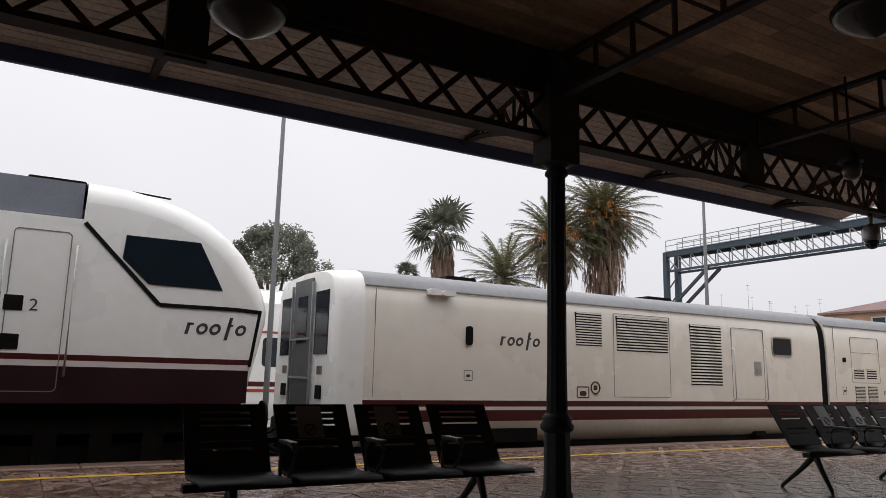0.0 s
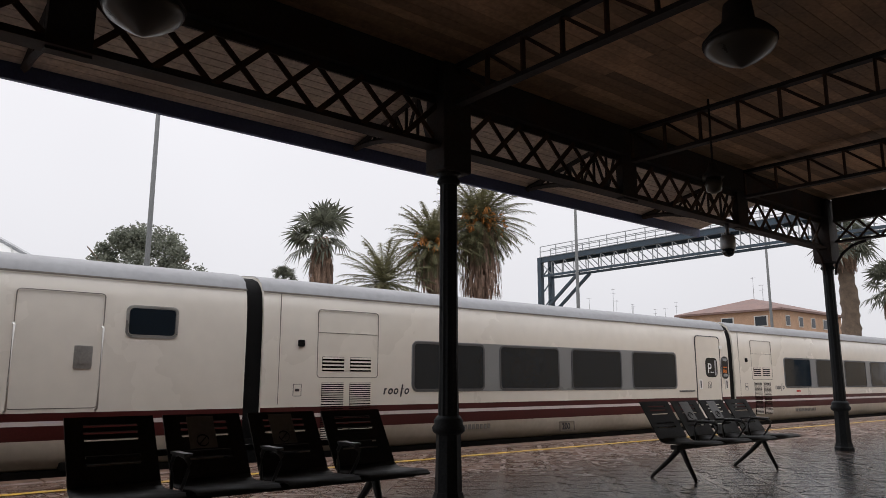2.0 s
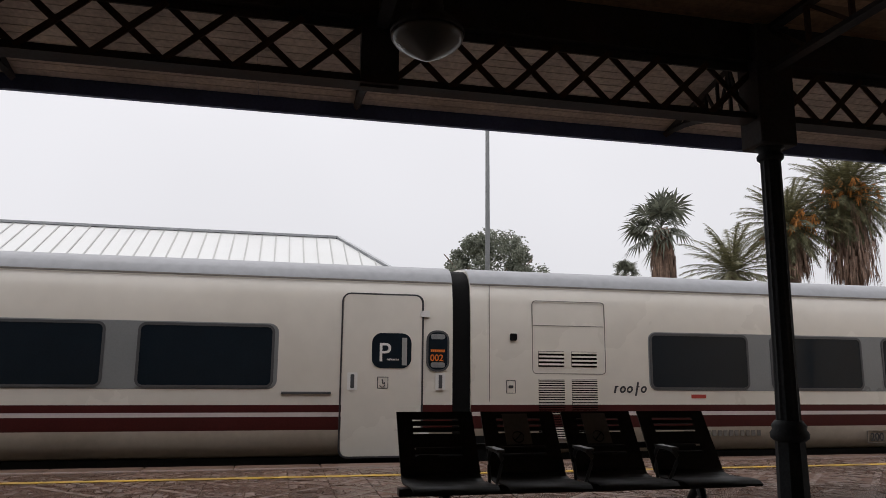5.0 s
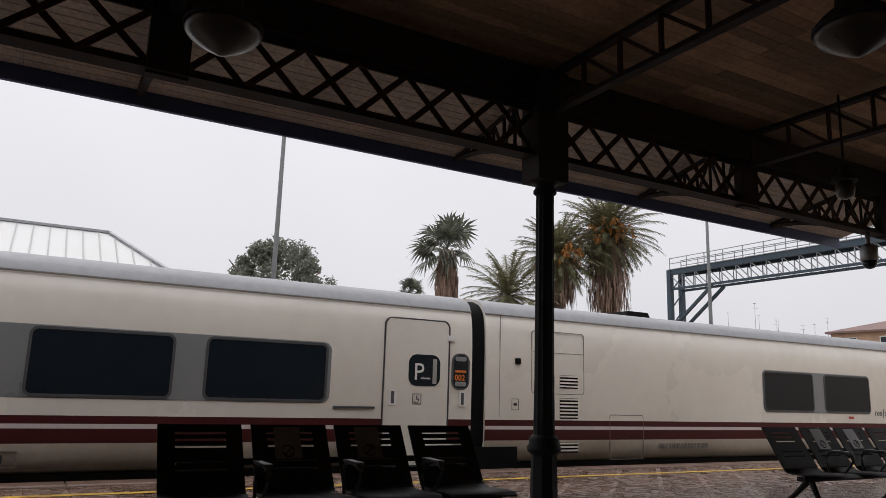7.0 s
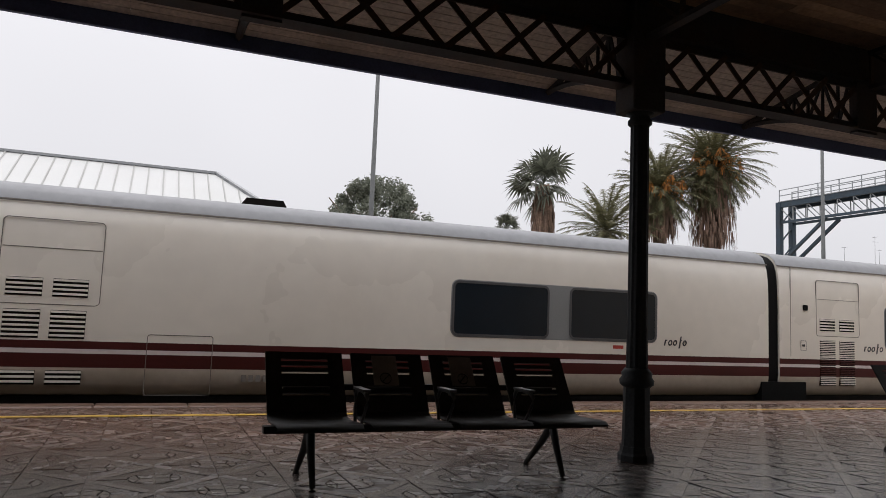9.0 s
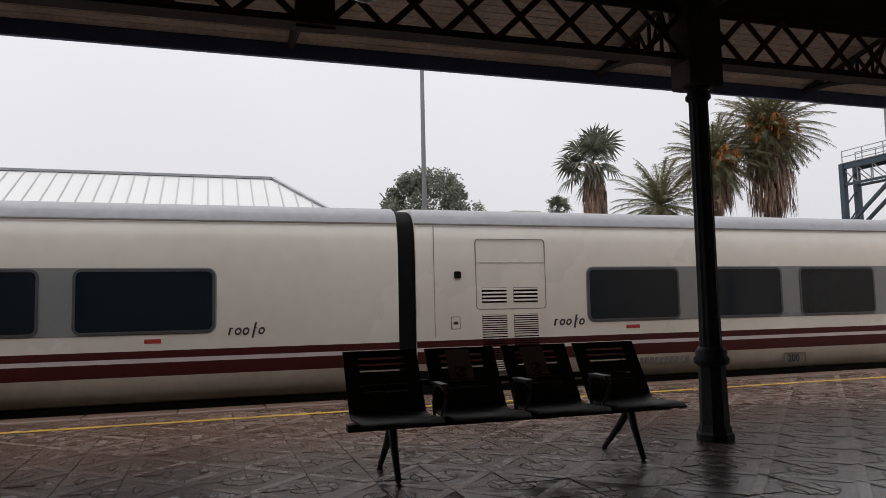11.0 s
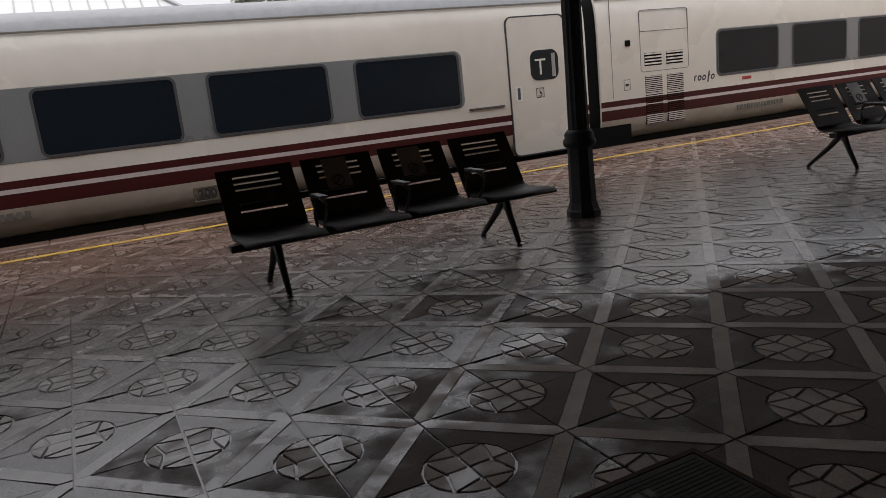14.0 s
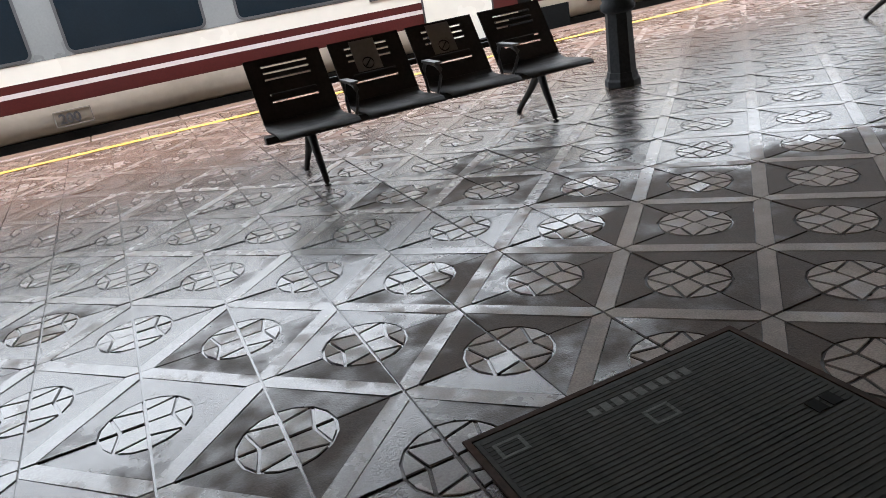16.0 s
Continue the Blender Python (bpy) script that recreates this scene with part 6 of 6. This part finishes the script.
def phoenix(x, y, z, h, length, count, seed, fruit=0, skirt=0.0, lean=(0, 0), low=-60):
    rnd = random.Random(seed)
    t = thing("date_palm", "feathery date palm with arching fronds" + (" and orange fruit stalks" if fruit else ""), "palm tree", "palms beyond the yard", at=(x, y, z))
    bm = bmesh.new()
    tube(bm, [(lean[0] * k / 12, lean[1] * k / 12, h * k / 12) for k in range(13)], [0.42 + rnd.uniform(-0.03, 0.03) for k in range(13)], 12)
    part("trunk", bm, M["trunk"], t)
    bm = bmesh.new()
    top = (lean[0], lean[1], h)
    for k in range(count):
        el = 82 - (82 - low) * (k / count) ** 0.9
        az = k * 2.39996 + rnd.uniform(-0.2, 0.2)
        frond(bm, top, az, el + rnd.uniform(-6, 6), length * rnd.uniform(0.85, 1.1) * (1 if el > -10 else 0.9), 44 if el > 0 else 30, rnd, length * 0.135)
    part("crown", bm, M["frond_dark"], t, "dull green feathery crown")
    if skirt:
        bm = bmesh.new()
        for k in range(int(260 * skirt)):
            a = rnd.uniform(0, 2 * math.pi)
            zz = h - 0.6 - rnd.uniform(0, skirt)
            r = rnd.uniform(0.5, 1.0 + 0.35 * skirt * 0.4)
            p = Vector((lean[0] + r * math.cos(a), lean[1] + r * math.sin(a), zz))
            q = p + Vector((0.1 * math.cos(a), 0.1 * math.sin(a), -rnd.uniform(0.7, 1.5)))
            w = Vector((-math.sin(a), math.cos(a), 0)) * rnd.uniform(0.03, 0.09)
            bm.faces.new([bm.verts.new(v) for v in (p - w, p + w, q)])
        part("dead_fronds", bm, M["skirt"], t, "brown hanging dead fronds")
    if fruit:
        for k in range(fruit):
            bm = bmesh.new()
            a = rnd.uniform(0, 2 * math.pi)
            el = rnd.uniform(-0.1, 0.9)
            o = Vector(top)
            q = o + Vector((math.cos(a) * math.cos(el), math.sin(a) * math.cos(el), math.sin(el) - 0.2)) * rnd.uniform(1.2, 2.1)
            bar(bm, o, q, 0.06, 0.05)
            for j in range(8):
                e = q + Vector((rnd.uniform(-0.25, 0.25), rnd.uniform(-0.25, 0.25), rnd.uniform(-0.7, 0.05)))
                bar(bm, q, e, 0.06, 0.05)
            part("fruit_stalk", bm, M["fruit"], t, "orange fruit stalk")


def broadleaf(x, y, z, w, h, seed):
    rnd = random.Random(seed)
    t = thing("tree", "round grey-green broadleaf tree beyond the yard", "tree", at=(x, y, z))
    bm = bmesh.new()
    tube(bm, [(0, 0, 0), (0.1, 0, h * 0.25), (0.05, 0.1, h * 0.5)], [0.35, 0.28, 0.2], 10)
    limbs = []
    for k in range(9):
        a = k * 2.4
        q = Vector((math.cos(a) * w * rnd.uniform(0.25, 0.42), math.sin(a) * w * rnd.uniform(0.25, 0.42), h * rnd.uniform(0.6, 0.9)))
        tube(bm, [(0.05, 0.1, h * rnd.uniform(0.3, 0.5)), q * 0.55 + Vector((0, 0, h * 0.25)), q], [0.14, 0.09, 0.03], 6)
        limbs.append(q)
    part("trunk", bm, M["trunk"], t)
    bm = bmesh.new()
    clumps = []
    for k in range(150):
        a, u = rnd.uniform(0, 2 * math.pi), rnd.uniform(-0.7, 1)
        rr = math.sqrt(max(0, 1 - u * u)) * rnd.uniform(0.55, 1.0)
        clumps.append((Vector((math.cos(a) * rr * w * 0.46, math.sin(a) * rr * w * 0.46, h * 0.56 + u * h * 0.40)), rnd.uniform(0.4, 0.85)))
    for c, r in clumps:
        for j in range(190):
            d = Vector((rnd.gauss(0, 1), rnd.gauss(0, 1), rnd.gauss(0, 1))).normalized() * r * rnd.uniform(0.4, 0.92)
            p = c + d
            n = Vector((rnd.gauss(0, 1), rnd.gauss(0, 1), rnd.gauss(0, 1) + 0.6)).normalized()
            u = n.cross(Vector((0.3, 0.5, 0.8))).normalized() * rnd.uniform(0.06, 0.11)
            v = n.cross(u).normalized() * rnd.uniform(0.04, 0.075)
            bm.faces.new([bm.verts.new(q) for q in (p - u, p - v, p + u, p + v)])
    part("crown", bm, M["leaf"], t, "uneven leafy crown")


broadleaf(11.9, 40, -1.1, 8.0, 10.9, 4)
washingtonia(26.25, 45, -1.1, 12.7, 2.95, 4.0, 11, 0.9)
washingtonia(26.8, 52, -1.1, 10.2, 1.35, 1.0, 12, 0.4)
phoenix(28.4, 40, -1.1, 8.9, 3.9, 56, 21, low=-40)
phoenix(33.3, 40.5, -1.1, 12.4, 3.8, 120, 22, fruit=44, skirt=2.5, low=-80)
phoenix(37.7, 40, -1.1, 14.6, 4.3, 170, 23, fruit=56, skirt=5.0, low=-84)
washingtonia(47.2, 16.6, -1.1, 10.8, 2.2, 1.2, 31, 0.7, 1.9)
washingtonia(50.5, 15.2, -1.1, 8.0, 1.9, 1.5, 32, 0.6)


# ---------------------------------------------------------------- houses far off
def make_house(x0, x1, y0, y1, eave, ridge, label):
    t = thing("apartment_building", label, "building")
    bm = bmesh.new()
    box(bm, x0, x1, y0, y1, -1.5, eave)
    part("wall", bm, M["brick"], t)
    bm = bmesh.new()
    o = 0.5
    ym, ra, rb = (y0 + y1) / 2, x0 + (y1 - y0) / 2, x1 - (y1 - y0) / 2
    p = [(x0 - o, y0 - o, eave), (x1 + o, y0 - o, eave), (x1 + o, y1 + o, eave), (x0 - o, y1 + o, eave), (ra, ym, ridge), (rb, ym, ridge)]
    lo = [bm.verts.new(q) for q in p]
    base = [bm.verts.new((q[0], q[1], q[2] - 0.25)) for q in p[:4]]
    for f in ((0, 1, 5, 4), (1, 2, 5), (2, 3, 4, 5), (3, 0, 4)):
        bm.faces.new([lo[i] for i in f])
    for i in range(4):
        j = (i + 1) % 4
        bm.faces.new((base[i], base[j], lo[j], lo[i]))
    bm.faces.new(base)
    part("roof", bm, M["rooftile"], t, "faded red hipped tile roof")
    for st in range(4):
        z = eave - 2.2 - 3.0 * st
        spots = [("x", y0 + (y1 - y0) * f) for f in (0.18, 0.5, 0.82)] + [("y", x0 + (x1 - x0) * f) for f in (0.1, 0.3, 0.5, 0.7, 0.9)]
        for face, q in spots:
            bm = bmesh.new()
            if face == "x":
                box(bm, x0 - 0.06, x0 + 0.1, q - 0.9, q + 0.9, z, z + 1.4)
            else:
                box(bm, q - 0.6, q + 0.6, y0 - 0.06, y0 + 0.1, z, z + 1.4)
            w = part("window", bm, M["far_white"], t)
            bm = bmesh.new()
            if face == "x":
                box(bm, x0 - 0.09, x0 - 0.05, q - 0.75, q + 0.75, z + 0.12, z + 1.28)
            else:
                box(bm, q - 0.48, q + 0.48, y0 - 0.09, y0 - 0.05, z + 0.12, z + 1.28)
            part("pane", bm, M["glass_dark"], w)
        bm = bmesh.new()
        yq = y0 + (y1 - y0) * 0.5
        box(bm, x0 - 0.9, x0 - 0.1, yq - 1.6, yq + 1.6, z - 0.9, z - 0.75)
        for k in range(9):
            bar(bm, (x0 - 0.88, yq - 1.55 + 0.387 * k, z - 0.75), (x0 - 0.88, yq - 1.55 + 0.387 * k, z + 0.1), 0.05)
        bar(bm, (x0 - 0.88, yq - 1.6, z + 0.1), (x0 - 0.88, yq + 1.6, z + 0.1), 0.06)
        part("balcony", bm, M["steel"], t)


make_house(90, 108, 41.2, 55.5, 10.15, 12.4, "orange brick apartment block with faded red hipped roof")


def make_low_house(x0, x1, y0, y1, h):
    t = thing("house", "pale rendered flat-roofed house in the distance", "building", "pale houses")
    bm = bmesh.new()
    box(bm, x0, x1, y0, y1, -1.5, h)
    part("wall", bm, M["far_white"], t)
    bm = bmesh.new()
    box(bm, x0 - 0.2, x1 + 0.2, y0 - 0.2, y1 + 0.2, h, h + 0.35)
    part("parapet", bm, M["far_white"], t)
    for k in range(5):
        bm = bmesh.new()
        x = x0 + (x1 - x0) * (k + 0.5) / 5
        box(bm, x - 0.5, x + 0.5, y0 - 0.05, y0 + 0.1, h - 2.2, h - 0.9)
        part("window", bm, M["glass_dark"], t)


make_low_house(86, 120, 72, 82, 11.6)
make_low_house(31.5, 34.5, 72, 77, 11.6)
make_low_house(50, 66, 84, 94, 7.6)
make_low_house(-24, 1, 26.5, 34, 4.0)


def make_antenna(x, y, z, h, k):
    rnd = random.Random(70 + k)
    t = thing("aerial", "thin rooftop television aerial", "aerial", "rooftop aerials", at=(x, y, z))
    bm = bmesh.new()
    tube(bm, [(0, 0, 0), (0.02, 0, h)], [0.034, 0.024], 6)
    part("mast", bm, M["steel"], t)
    # one or two booms with short cross rods, each turned its own way
    for j in range(1 + k % 2):
        az, zz, ln = rnd.uniform(0, 3.1), h - 0.1 - 0.7 * j, rnd.uniform(0.35, 0.6)
        d, c = Vector((math.cos(az), math.sin(az), 0)), Vector((-math.sin(az), math.cos(az), 0))
        o = Vector((0.02, 0, zz))
        bm = bmesh.new()
        bar(bm, o - d * ln * 0.6, o + d * ln, 0.025)
        for i in range(4):
            p = o + d * ln * (-0.5 + 0.48 * i)
            w = 0.3 - 0.05 * i
            bar(bm, p - c * w, p + c * w, 0.018)
        part("elements", bm, M["steel"], t)


for k, (x, y, z, h) in enumerate(((92.0, 73, 11.95, 2.3), (98.3, 73, 11.95, 4.3), (100.5, 74, 11.95, 2.6), (103.5, 73, 11.95, 2.1), (105.2, 74, 11.95, 2.0), (110.2, 73, 11.95, 1.7), (113.3, 73, 11.95, 2.1),
                                  (116.9, 73, 11.95, 3.4), (53, 86, 7.9, 2.0), (60, 87, 7.9, 2.4), (97.6, 48.35, 12.3, 3.2), (100.2, 48.35, 12.3, 2.4))):
    make_antenna(x, y, z, h, k)

make_tiles()
motions()
